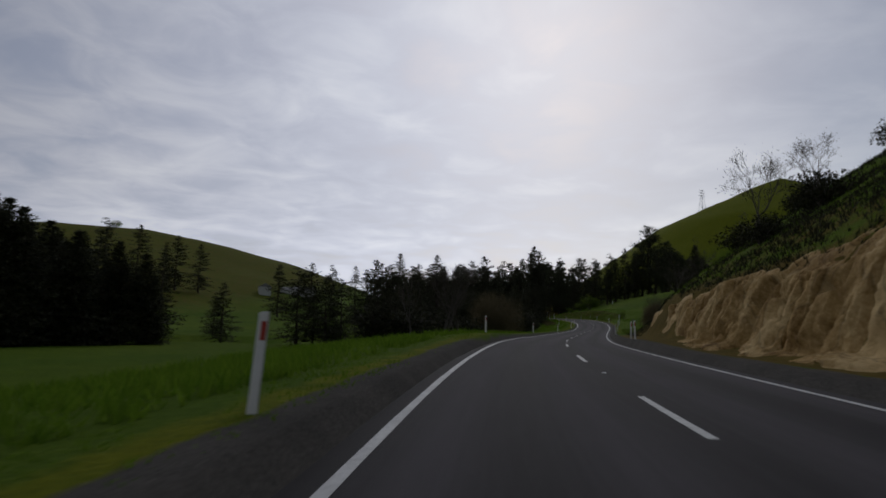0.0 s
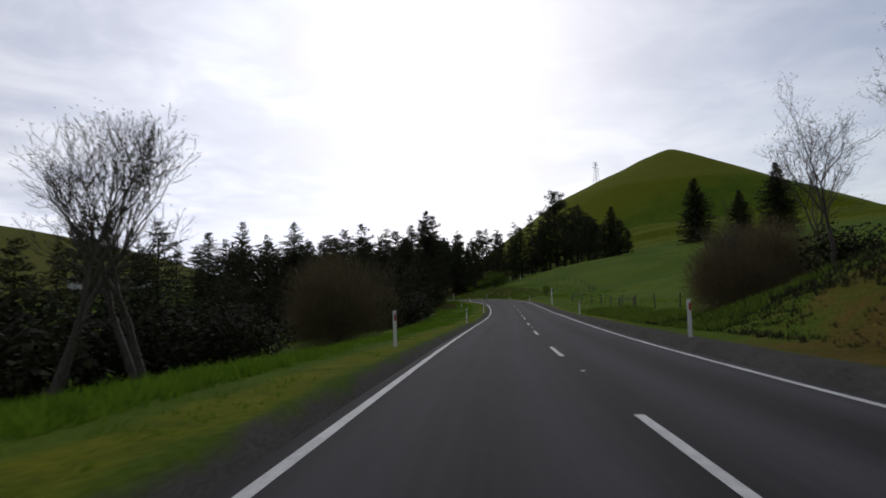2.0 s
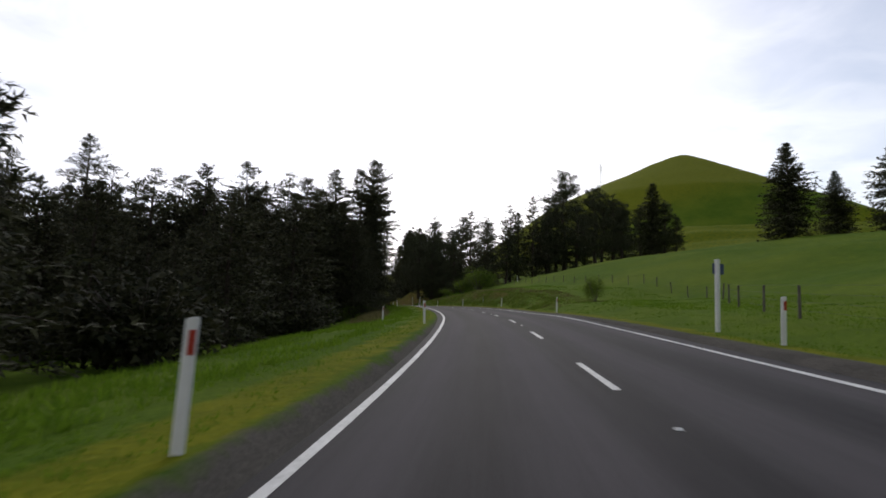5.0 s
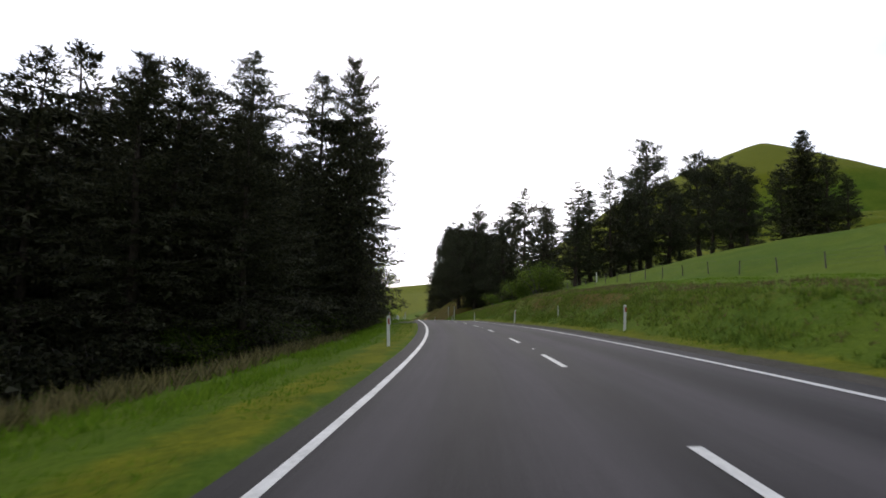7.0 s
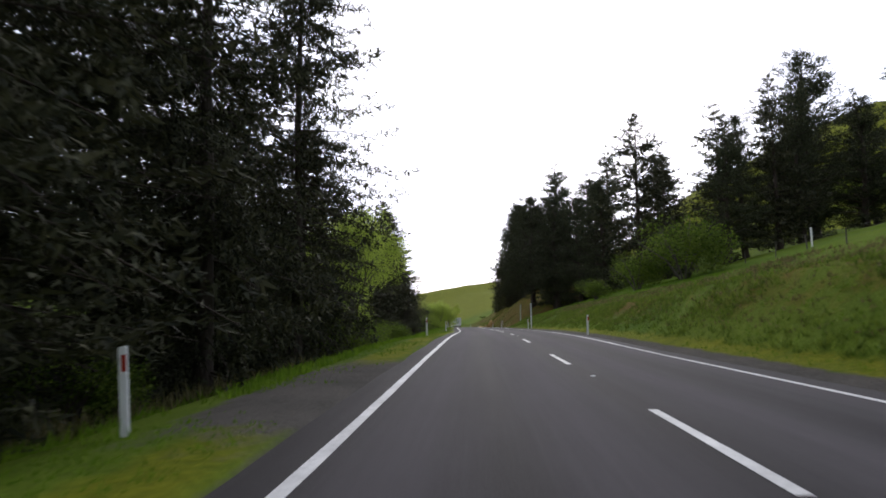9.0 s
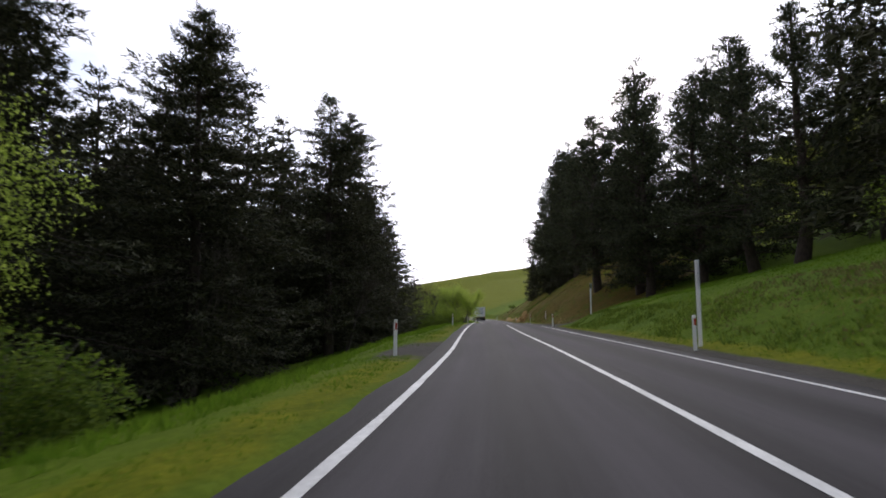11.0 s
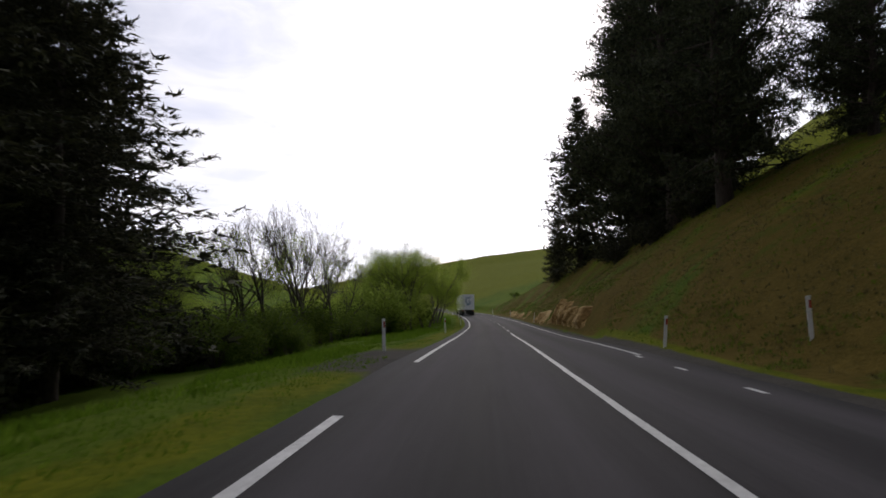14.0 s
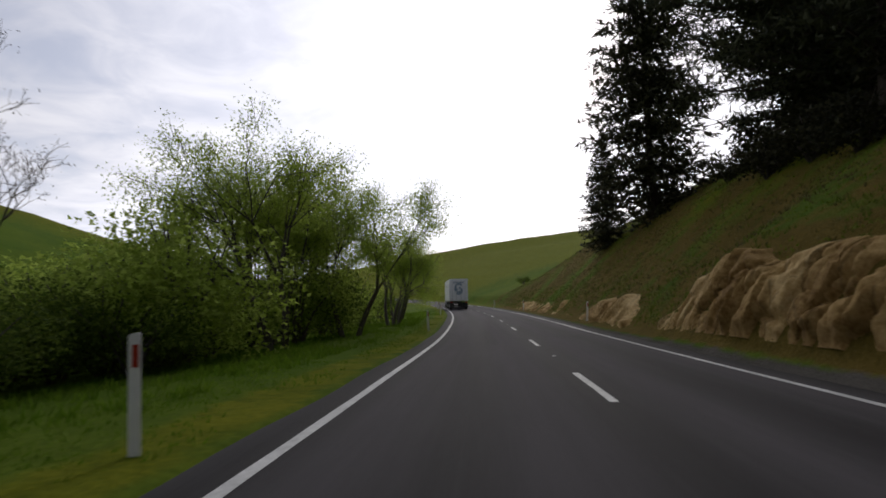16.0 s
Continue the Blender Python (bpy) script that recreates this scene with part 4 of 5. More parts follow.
def pine(seed, height=20.0, radius=5.0, bare=0.18, count=72, spire=0.8):
    """An old pine: heavy rising limbs with bushy tufts at their ends, an uneven crown with gaps. Returns trunk and crown meshes."""
    g = np.random.default_rng(seed)
    wood, crown, arms = Soup(), Soup(), Soup()
    n = 12
    z = np.linspace(-0.8, height * 0.97, n)
    sway = np.cumsum(g.normal(0, 0.12, (n, 2)), 0)
    sway -= sway[1]
    r = np.interp(z / height, [0, 0.1, 1], [0.026, 0.019, 0.003]) * height
    wood.add(*tube(np.c_[sway, z], r, 8))
    t = np.sort(bare + (0.98 - bare) * g.random(count))
    az = np.arange(count) * 2.4 + g.normal(0, 0.5, count)
    shape = np.interp(t, [bare, bare + 0.15, 0.55, 0.85, 1.0], [0.75, 1.0, 0.80 - 0.1 * spire, 0.75 - 0.42 * spire, 0.55 * (1 - spire) + 0.06])
    L = radius * shape * g.uniform(0.5, 1.2, count)
    elev = np.radians(np.interp(t, [0, 0.5, 1], [2, 18, 50]) + g.normal(0, 11, count))
    d = np.stack([np.cos(az) * np.cos(elev), np.sin(az) * np.cos(elev), np.sin(elev)], -1)
    base = np.c_[np.interp(t * height, z, sway[:, 0]), np.interp(t * height, z, sway[:, 1]), t * height]
    droop = g.uniform(-0.18, 0.12, count)
    limbs_from(arms, base, d, L, droop, 0.018 * L + 0.02)
    for p, dd, ln, dr in zip(base, d, L, droop):
        k = max(4, int(ln * 3.6))
        f = np.clip(g.beta(2.2, 1.1, k), 0.15, 1.0)
        c = p + dd * (ln * f)[:, None] + np.array([0, 0, -1.0]) * (dr * ln * f**2)[:, None]
        c = c + g.normal(0, 0.075 * ln + 0.08, c.shape) * [1, 1, 0.55]
        m = 17
        cc = np.repeat(c, m, 0)
        out = unit(g.normal(0, 1, cc.shape) + [0, 0, 0.30] + dd * 0.7)
        start = cc + g.normal(0, 1, cc.shape) * [0.24, 0.24, 0.14]
        ll = g.uniform(0.20, 0.50, len(cc))
        w = unit(np.cross(out, g.normal(0, 1, out.shape))) * (0.026 + 0.036 * g.random(len(cc)))[:, None]
        needles(crown, start, out * ll[:, None], w)
    return wood.mesh("trunk", BARK), crown.mesh("crown", PINE_NEEDLES), arms.mesh("branchwork", BARK)


def branching(g, height, levels=5, fork=3, spread_=0.6, trunk_part=0.28, upward=0.25, r0=None, stems=1):
    """Segments (from, to, radius, radius, level) of a branching skeleton, and the ends of its twigs."""
    segs, tips = [], []
    todo = []
    for s in range(stems):
        a = g.random() * 6.28
        lean = 0.0 if stems == 1 else 0.35
        d = unit(np.array([math.cos(a) * lean, math.sin(a) * lean, 1.0]))
        off = np.array([math.cos(a), math.sin(a), 0]) * (0 if stems == 1 else 0.35)
        todo.append((off + np.array([0, 0, -0.6]), d, height * trunk_part + 0.6, r0 or height * 0.017, 0))
    while todo:
        p, d, ln, r, lv = todo.pop()
        k = 3 if lv < 2 else 2
        for i in range(k):
            e = p + d * ln / k
            segs.append((p, e, r, r * 0.86, lv))
            p, r = e, r * 0.86
            d = unit(d + g.normal(0, 0.10 + 0.03 * lv, 3) + [0, 0, upward * 0.12])
            if lv and i < k - 1 and lv < levels and g.random() < 0.75:
                s = unit(d + g.normal(0, spread_, 3) + [0, 0, upward * 0.4])
                todo.append((p, s, ln * g.uniform(0.45, 0.75), r * 0.55, lv + 1))
        if lv < levels:
            for c in range(fork if lv < 2 else g.integers(2, fork + 1)):
                s = unit(d + g.normal(0, spread_ * (0.8 if lv else 0.65), 3) + [0, 0, upward])
                todo.append((p, s, ln * g.uniform(0.6, 0.85) * (0.95 if lv else 1.0), r * g.uniform(0.55, 0.72), lv + 1))
        else:
            tips.append((p, d))
    return segs, tips


def skeleton_soup(segs, least=0.006):
    s = Soup()
    for a, b, r, q_, lv in segs:
        s.add(*tube(np.array([a, b]), [max(r, least), max(q_, least)], 6 if lv < 1 else (4 if lv < 3 else 3)))
    return s


def broadleaf(seed, height=12.0, leaf=SPRING_LEAF, leaves=13000, size=0.16, levels=4, weep=0.0, stems=2, spread_=0.55, wood_mat=GREY_BARK, puff=0.5, fork=3):
    """A leafy tree: limbs, then many small leaves in clumps round its twigs."""
    g = np.random.default_rng(seed)
    segs, tips = branching(g, height, levels, fork, spread_, 0.26, 0.25, stems=stems)
    wood = skeleton_soup(segs, 0.010)
    ends = np.array([t[0] for t in tips] + [t[1] for t in segs if t[4] >= levels - 1])
    crown = Soup()
    pick = g.integers(0, len(ends), leaves)
    c = ends[pick] + g.normal(0, puff, (leaves, 3)) * [1, 1, 0.8]
    if weep:
        c[:, 2] -= weep * g.random(leaves) ** 1.5
    a = unit(g.normal(0, 1, (leaves, 3)) + [0, 0, -0.5 * (weep > 0) - 0.1])
    ln = size * g.uniform(0.7, 1.6, leaves)
    w = unit(np.cross(a, g.normal(0, 1, a.shape))) * (ln * 0.36)[:, None]
    needles(crown, c, a * ln[:, None], w)
    return wood.mesh("trunk", wood_mat), crown.mesh("crown", leaf)


def bare_tree(seed, height=12.0, levels=5, stems=2, spread_=0.42, catkins=800, fork=3):
    """A leafless tree in early spring, fine twigs with a few buds."""
    g = np.random.default_rng(seed)
    segs, tips = branching(g, height, levels, fork, spread_, 0.24, 0.35, stems=stems)
    wood = skeleton_soup([s for s in segs if s[4] < 3], 0.010)
    twigs = skeleton_soup([s for s in segs if s[4] >= 3], 0.008)
    ends = np.array([t[0] for t in tips])
    pick = g.integers(0, len(ends), catkins)
    c = ends[pick] + g.normal(0, 0.22, (catkins, 3))
    a = unit(g.normal(0, 1, (catkins, 3)))
    ln = g.uniform(0.08, 0.18, catkins)
    blades(twigs, c, a * ln[:, None], unit(np.cross(a, g.normal(0, 1, a.shape))) * 0.02)
    return wood.mesh("trunk", GREY_BARK), twigs.mesh("crown", TWIG)


def shrub(seed, height=2.5, radius=2.0, mat=BUSH_LEAF, n=1500, size=0.21, twiggy=False):
    """A bush: stems from the ground and leaves or twigs in an uneven mound."""
    g = np.random.default_rng(seed)
    wood, crown = Soup(), Soup()
    for k in range(14):
        a, lean = g.random() * 6.28, g.uniform(0.2, 0.8)
        end = np.array([math.cos(a) * radius * lean, math.sin(a) * radius * lean, height * g.uniform(0.55, 0.9)])
        wood.add(*tube(np.array([[0, 0, -0.3], end * [0.4, 0.4, 0.5], end]), [0.05, 0.035, 0.012], 4))
    lobes = 30 if twiggy else 16
    la, lr = g.random(lobes) * 6.28, np.sqrt(g.random(lobes)) * radius * 0.72
    lc = np.c_[np.cos(la) * lr, np.sin(la) * lr, height * ((0.14 if twiggy else 0.30) + (0.60 if twiggy else 0.42) * g.random(lobes)) * (1 - 0.35 * (lr / radius) ** 2)]
    pick = g.integers(0, lobes, n)
    v = unit(g.normal(0, 1, (n, 3))) * (g.random((n, 1)) ** 0.4)
    c = lc[pick] + v * [radius * 0.42, radius * 0.42, height * 0.32]
    c[:, 2] = np.maximum(c[:, 2], 0.02)
    if twiggy:
        a = unit(v + [0, 0, 0.7] + g.normal(0, 0.25, v.shape))
        ln = g.uniform(0.25, 0.6, n) * size / 0.13
        w = unit(np.cross(a, g.normal(0, 1, a.shape))) * 0.009
    else:
        a = unit((g.normal(0, 1, (n, 3)) + v * 0.8) * [1, 1, 0.55])
        ln = size * g.uniform(0.7, 1.6, n)
        w = unit(np.cross(a, g.normal(0, 1, a.shape) * [0.6, 0.6, 1.2])) * (ln * 0.40)[:, None]
    needles(crown, c, a * ln[:, None], w)
    return wood.mesh("stem", GREY_BARK), crown.mesh("crown", mat)


def make_tree(name, label, meshes, group, part_names=("trunk", "crown"), labels=("", ""), category="tree"):
    root = thing(name, label, category, group=group)
    for n, me, lb in zip((*part_names, "branchwork"), meshes, (*labels, "")):
        ob = part(n, me, None, root, lb)
        if n == "branchwork":
            tagged(ob, kind="stuff")
    return root


used = set()


def plant(proto, x, y, scale=1.0, wide=None, turn=None, lean=0.0, sink=0.0):
    """Stands the prototype, or a copy of it, on the ground at x, y."""
    wide = scale if wide is None else wide
    z = float(land(x, y)) - sink
    a = rng.random() * 360 if turn is None else turn
    m = pose(x, y, z, lean, 0, a)
    if proto.name in used:
        ob = copy_thing(proto, m)
    else:
        ob = proto
        used.add(proto.name)
        ob.matrix_basis = m
    ob.scale = (wide, wide, scale)
    return ob


FIR_LABEL = "tall dark green spire-shaped conifer with drooping branches"
SHAPES = ((11, 5.2, 0.05, 210), (12, 4.6, 0.08, 200), (13, 5.7, 0.04, 220), (14, 4.0, 0.12, 180))
near_firs = [make_tree("conifer", FIR_LABEL, fir(s, 20, r, b, c + 110, fine=True), "conifers along the road", labels=("rough brown trunk with thin limbs", "dense dark needles")) for s, r, b, c in SHAPES]
firs = [make_tree("conifer", FIR_LABEL, fir(s, 20, r, b, c - 10), "conifers along the road", labels=("rough brown trunk with thin limbs", "dense dark needles")) for s, r, b, c in SHAPES]
broad_fir = make_tree("conifer", "tall dark conifer, full and broad almost to its top", fir(18, 20, 4.9, 0.03, 380, fine=True, taper=0.52), "conifers along the road", labels=("rough brown trunk with thin limbs", "dense dark needles"))
back_fir = make_tree("conifer", FIR_LABEL, fir(16, 20, 5.6, 0.02, 130), "conifers along the road")
full_fir = make_tree("conifer", "plump dark green cone-shaped conifer branched to the ground", fir(17, 20, 4.3, 0.01, 620, taper=0.72), "cone-shaped conifers")
thin_fir = make_tree("conifer", "slender dark conifer with open layered branches and gaps", fir(15, 20, 4.3, 0.05, 300, 0.95, fine=True, taper=0.75), "conifers along the road")
pines = [make_tree("pine_tree", "old dark pine with an uneven bushy crown on bare trunk", pine(s, 20, r, b, c, sp), "pines on the bank",
                   labels=("bare brown trunk with heavy limbs", "bushy dark green tufts")) for s, r, b, c, sp in ((21, 5.2, 0.12, 110, 0.9), (22, 5.8, 0.14, 110, 0.6), (23, 4.8, 0.06, 110, 1.0))]
low_pine = make_tree("pine_tree", "broad dark pine branched almost to the ground", pine(24, 20, 5.6, 0.02, 120, 0.9), "pines on the bank")
bares = [make_tree("bare_tree", "leafless grey tree with fine upright twigs", bare_tree(s, 12, 5, st, sp), "bare trees", ("trunk", "crown"), ("grey limbs", "fine brown twigs"))
         for s, st, sp in ((31, 2, 0.40), (32, 1, 0.50))]
gnarled = make_tree("bare_tree", "small gnarled leafless tree on top of the bank", bare_tree(33, 6, 5, 1, 0.75, 300), "bare trees", ("trunk", "crown"))
willows = [make_tree("willow_tree", "fresh yellow-green willow in spring leaf", broadleaf(s, 12, SPRING_LEAF, 34000, 0.085, 4, 0.8, st, sp, puff=0.35), "willows in spring leaf",
                     labels=("grey limbs", "small bright green leaves")) for s, st, sp in ((41, 3, 0.55), (42, 2, 0.5))]
thin_willow = make_tree("willow_tree", "slender young willow with sparse pale green leaves", broadleaf(43, 12, SPRING_LEAF, 11000, 0.09, 4, 0.3, 2, 0.45, puff=0.34), "willows in spring leaf")
leafy_tree = make_tree("leafy_tree", "slender tree just coming into small grey-green leaf", broadleaf(45, 12, SPRING_LEAF, 9000, 0.075, 4, 0.25, 2, 0.45, puff=0.28), "trees coming into leaf")
green_shrub = make_tree("shrub", "rounded green leafy shrub", shrub(51, 2.6, 2.2, BUSH_LEAF, 7000, 0.075), "green shrubs", ("stem", "crown"), category="shrub")
spring_shrub = make_tree("shrub", "loose bright yellow-green shrub", shrub(52, 3.0, 2.4, SPRING_LEAF, 8000, 0.075), "green shrubs", ("stem", "crown"), category="shrub")
dull_shrub = make_tree("shrub", "dark straggly scrub bush", shrub(53, 2.2, 2.0, DULL_LEAF, 1900, 0.14), "scrub bushes", ("stem", "crown"), category="shrub")
twig_bush = make_tree("bush", "large round leafless bush of brown twigs", shrub(54, 5.6, 4.0, BUSH_TWIG, 46000, 0.13, True), "twiggy bushes", ("stem", "crown"), category="bush")

# left of the road: hedgerow and trees of the valley, then the bare trees and the big twiggy bush
for x, y, h in ((-40, 44, 9), (-34, 50, 10), (-46, 58, 12), (-37, 62, 10), (-30, 66, 9), (-24, 68, 7), (-52, 70, 14), (-44, 78, 12), (-60, 84, 14), (-30, 82, 6), (-58, 62, 12), (-66, 74, 13), (-40, 52, 11), (-48, 50, 12), (-54, 56, 12), (-50, 64, 12), (-43, 68, 11), (-34, 57, 9), (-60, 50, 13), (-38, 72, 8), (-70, 60, 14), (-64, 90, 15)):
    plant(firs[rng.integers(4)], x, y, h / 20 * rng.uniform(0.9, 1.1), h / 20 * 1.35)
for k in range(40):
    bearing, reach = 24 + 16 * rng.random() ** 0.7, rng.uniform(46, 70)
    h = np.interp(bearing, [24, 32, 40], [5.5, 8.0, 10.5]) * rng.uniform(0.8, 1.15)
    plant(full_fir, -reach * math.sin(math.radians(bearing)), reach * math.cos(math.radians(bearing)), h / 20, h / 20 * 1.4)
for x, y, h in ((-102, 206, 21), (-91, 211, 19), (-84, 214, 17), (-110, 200, 22), (-97, 216, 16)):
    plant(firs[rng.integers(4)], x, y, h / 20, h / 20 * 1.3)
for x, y, s in ((2.5, 64.5, 0.76), (0.3, 62.0, 0.80), (-2.6, 60.5, 0.70)):
    plant(bares[rng.integers(2)], x, y, s)
for x, y, s in ((-3, 68, 1.9), (-6, 65, 2.0), (0.5, 72, 1.7), (-2, 80, 1.7), (2.5, 77, 1.6), (-6, 76, 2.1), (4, 73, 1.3), (-3.5, 64, 1.8)):
    plant(dull_shrub, x, y, s)
for x, y, h in ((-5, 72, 6.5), (-6.8, 64, 5), (-1, 76, 6), (-5, 64.5, 6), (-4.3, 78.2, 8.8), (-2.2, 83, 9), (1, 84, 6), (-7.2, 67, 5.6), (-11, 47.6, 6), (-9.9, 48.5, 4.6), (-8.7, 47.4, 5.4), (-7.7, 48.4, 5.2)):
    plant(firs[rng.integers(3)], x, y, h / 20, h / 20 * 1.5)
for k in range(20):
    y = rng.uniform(106, 170)
    d = rng.uniform(13, 26)
    plant(dull_shrub, float(road_x(y)) - d, y, rng.uniform(1.2, 1.9))
for k in range(34):
    y = rng.uniform(116, 172)
    d = rng.uniform(15, 40)
    h = rng.uniform(8, 11.5)
    plant(firs[rng.integers(3)], float(road_x(y)) - d, y, h / 20, h / 20 * 1.4)
plant(green_shrub, -8.6, 52.5, 0.9)
plant(twig_bush, 8.3, 88, 1.25, 1.05)
plant(green_shrub, -214, 400, 1.9)
# left conifer wood
LEFT_WOOD = [(33.4, 209, 25, 5), (32.9, 199, 22.3, 5), (30.6, 199, 23, 2), (26.6, 191, 21, 1), (14.9, 192.5, 22.5, 2), (20.3, 190.3, 20.5, 0), (25, 204, 18, 4), (10.5, 186, 21, 1), (6, 180, 19, 0), (0, 178, 22, 4), (-5.5, 173, 18, 3),
             (-11.5, 180.6, 22, 4), (7.6, 194, 20, 2), (15, 203, 21, 3), (-3, 190, 19, 0)]
LEFT_WOOD += [(33.8, 218, 24, 5), (28, 215, 21, 1), (20, 214, 17, 4), (-17, 174, 18, 4), (-24, 178, 17, 3), (13, 179, 16, 0), (21, 196, 19, 2), (-14, 188, 17, 1), (2, 204, 20, 4), (28, 225, 19, 0), (24, 179, 16, 1), (28, 185, 15, 2), (-30, 172, 16, 0), (18, 181, 17, 2), (30, 193, 14, 0)]
LEFT_WOOD += [(-38, 182, 17, 2), (-22, 186, 17, 0), (-8, 200, 19, 2), (10, 209, 20, 1), (-46, 176, 15, 1), (31.5, 228, 17, 3), (1, 184, 17, 2), (12, 198, 18, 0), (-10, 170, 15, 0), (30.5, 204, 14, 2), (29, 180, 12, 0), (25.5, 199, 17.5, 5), (20, 200, 17, 5), (23, 191, 19.5, 5), (15, 194, 20, 5), (8, 200, 20, 5)]
for x, y, h, k in LEFT_WOOD:
    proto = thin_fir if k == 4 else broad_fir if k == 5 else (near_firs if float(road_x(y)) - x < 19 else firs)[k]
    plant(proto, x, y, h / 20 * rng.uniform(0.97, 1.03), min(h / 20 * rng.uniform(1.15, 1.4), (float(road_x(y)) - x - 4.0) / 6.2))
for y in np.arange(184, 226, 6.0):
    for d in np.arange(17, 60, 8.5):
        h = rng.uniform(16, 21)
        plant(back_fir, float(road_x(y)) - d + rng.uniform(-2.5, 2.5), float(y) + rng.uniform(-2, 2), h / 20, h / 20 * rng.uniform(1.1, 1.4))
# further along on the left
LEFT_FAR = [(29, 302, 25, 1), (24, 293, 22, 0), (17, 285, 22, 0), (32, 280, 19, 2), (27, 270, 21, 0), (20, 262, 23, 2), (30.5, 290, 20, 2), (11, 272, 22, 2), (24.0, 336.5, 20.5, 1), (25, 325, 21, 5), (16, 314, 21, 0), (28.5, 317, 19, 0), (20, 338, 17, 1), (29, 310, 18, 2), (21, 304, 21, 2), (13, 296, 20, 0)]
LEFT_FAR += [(25, 282, 20, 2), (18, 274, 20, 0), (30.5, 262, 17, 0), (26, 256, 19, 2), (6, 282, 20, 2), (5, 300, 20, 1), (10, 308, 20, 2), (23, 314, 19, 0), (31.5, 296, 15, 2), (14, 326, 20, 2), (23, 331, 21, 2), (19, 333, 22, 2), (30, 325, 16, 1), (26, 330, 17, 2), (22, 323, 18, 2), (17, 331, 17, 2), (20.5, 327, 20, 0)]
for x, y, h, k in LEFT_FAR:
    proto = thin_fir if k == 4 else broad_fir if k == 5 else (near_firs if float(road_x(y)) - x < 19 else firs)[k]
    plant(proto, x, y, h / 20, h / 20 * rng.uniform(1.15, 1.35) * (1.25 if y > 308 else 1.0))
for y in np.arange(264, 332, 8.5):
    for d in np.arange(26, 62, 9.0):
        h = rng.uniform(15, 20)
        plant(back_fir, float(road_x(y)) - d + rng.uniform(-2.5, 2.5), float(y) + rng.uniform(-2.5, 2.5), h / 20, h / 20 * rng.uniform(1.1, 1.4))
for y in np.arange(176, 342, 4.5):
    plant(dull_shrub, float(road_x(y)) - rng.uniform(14, 18), float(y), rng.uniform(0.9, 1.5))
for x, y, s in ((29.5, 186, 0.9), (30.6, 190, 0.8), (31.4, 194, 0.9), (31.8, 199, 0.8), (29, 182, 1.0), (32.6, 204, 0.8), (27.5, 179, 1.0)):
    plant(green_shrub, x, y, s)
for x, y, s in ((-6, 168, 1.6), (2, 170, 1.7), (9, 172, 1.6), (16, 174, 1.5), (22, 174, 1.3), (-14, 166, 1.7), (-22, 168, 1.7), (6, 176, 1.6), (13, 184, 1.5)):
    plant(dull_shrub, x, y, s)
for x, y, s in ((32.5, 232, 1.0), (31.0, 240, 0.85), (28, 246, 1.0)):
    plant(willows[rng.integers(2)], x, y, s)
for x, y, s in ((34.5, 228, 1.0), (34, 236, 1.2), (35, 246, 1.0)):
    plant(green_shrub, x, y, s)
for x, y, s in ((33, 280, 0.62), (30, 262, 0.7), (34.5, 300, 0.6)):
    plant(bares[rng.integers(2)], x, y, s)
# right: spires on the pasture and the line of pines
for x, y, top in ((116.2, 211.4, 37.7), (142.8, 226.7, 37.5), (148.5, 215.4, 44.2)):
    h = top - float(land(x, y))
    plant(full_fir, x, y, h / 20, h / 20 * 1.45)
RIGHT_WOOD = [(102.3, 293, 29.5, "p2"), (82.8, 268.7, 21.4, "f1"), (77.7, 273.2, 20.8, "f0"), (79.3, 270.8, 18, "p3"), (64.3, 267.3, 20.4, "f2"), (74, 285, 18.5, "f3"), (70, 273, 16, "f0"), (89, 274, 19, "p1"), (95, 282, 22, "p1"),
              (98.7, 232.8, 16.7, "t"), (100.3, 230.2, 12.5, "l"), (101.8, 228, 8.5, "l"), (97.5, 235.8, 12.5, "l"), (98.5, 247, 15, "p2"), (98.5, 251.5, 18, "l"), (98, 257, 19.3, "p2")]
RIGHT_WOOD += [(100, 265, 20.5, "p2"), (99, 276, 19, "l"), (104, 281, 17, "l"), (92, 280, 16, "l"), (103, 255, 15, "l"), (86, 275, 15, "l"), (76, 293, 20, "l"), (62, 290, 17, "l"), (60.3, 304, 20.5, "l"), (66, 298, 20, "l"), (70, 302, 22, "p1"), (63, 283, 16, "p3"), (73, 262, 15, "p2")]
RIGHT_WOOD += [(57.5, 313, 22, "p1"), (60.0, 343, 22.5, "l"), (63, 349, 24, "p1"), (61.0, 355, 27, "l"), (61.2, 364, 27, "l"), (66, 368, 22, "p1"), (61.6, 369.5, 26, "l"), (66, 373, 26, "l"), (62, 310, 26, "l"), (62.5, 367, 26, "l"), (59.6, 388, 23.5, "t"), (57.6, 395, 10, "u"), (65.2, 377, 24, "l"), (63.5, 371, 22, "p3"), (68, 366, 24, "l"), (61, 272, 14, "p3"), (73, 372, 20, "p1"),
               (59.5, 297, 16.5, "l"), (66, 358, 22, "p3"), (68.5, 342, 18, "p1"), (72, 349, 18, "l"), (66, 338, 12, "l")]
KIND = {"p1": pines[0], "p2": pines[1], "p3": pines[2], "l": low_pine, "t": full_fir, "u": full_fir, "f0": firs[0], "f1": firs[1], "f2": firs[2], "f3": firs[3]}
for x, y, h, k in RIGHT_WOOD:
    h *= 1.08 if 264 < y < 306 else 1.0
    wide = rng.uniform(1.0, 1.2) if y < 345 else rng.uniform(0.95, 1.15)
    plant(KIND[k], x, y, h / 20, h / 20 * wide)
for x, y, s in ((61.5, 246, 2.3), (58.5, 250, 1.5), (55.5, 254, 0.9)):
    plant(green_shrub, x, y, s)
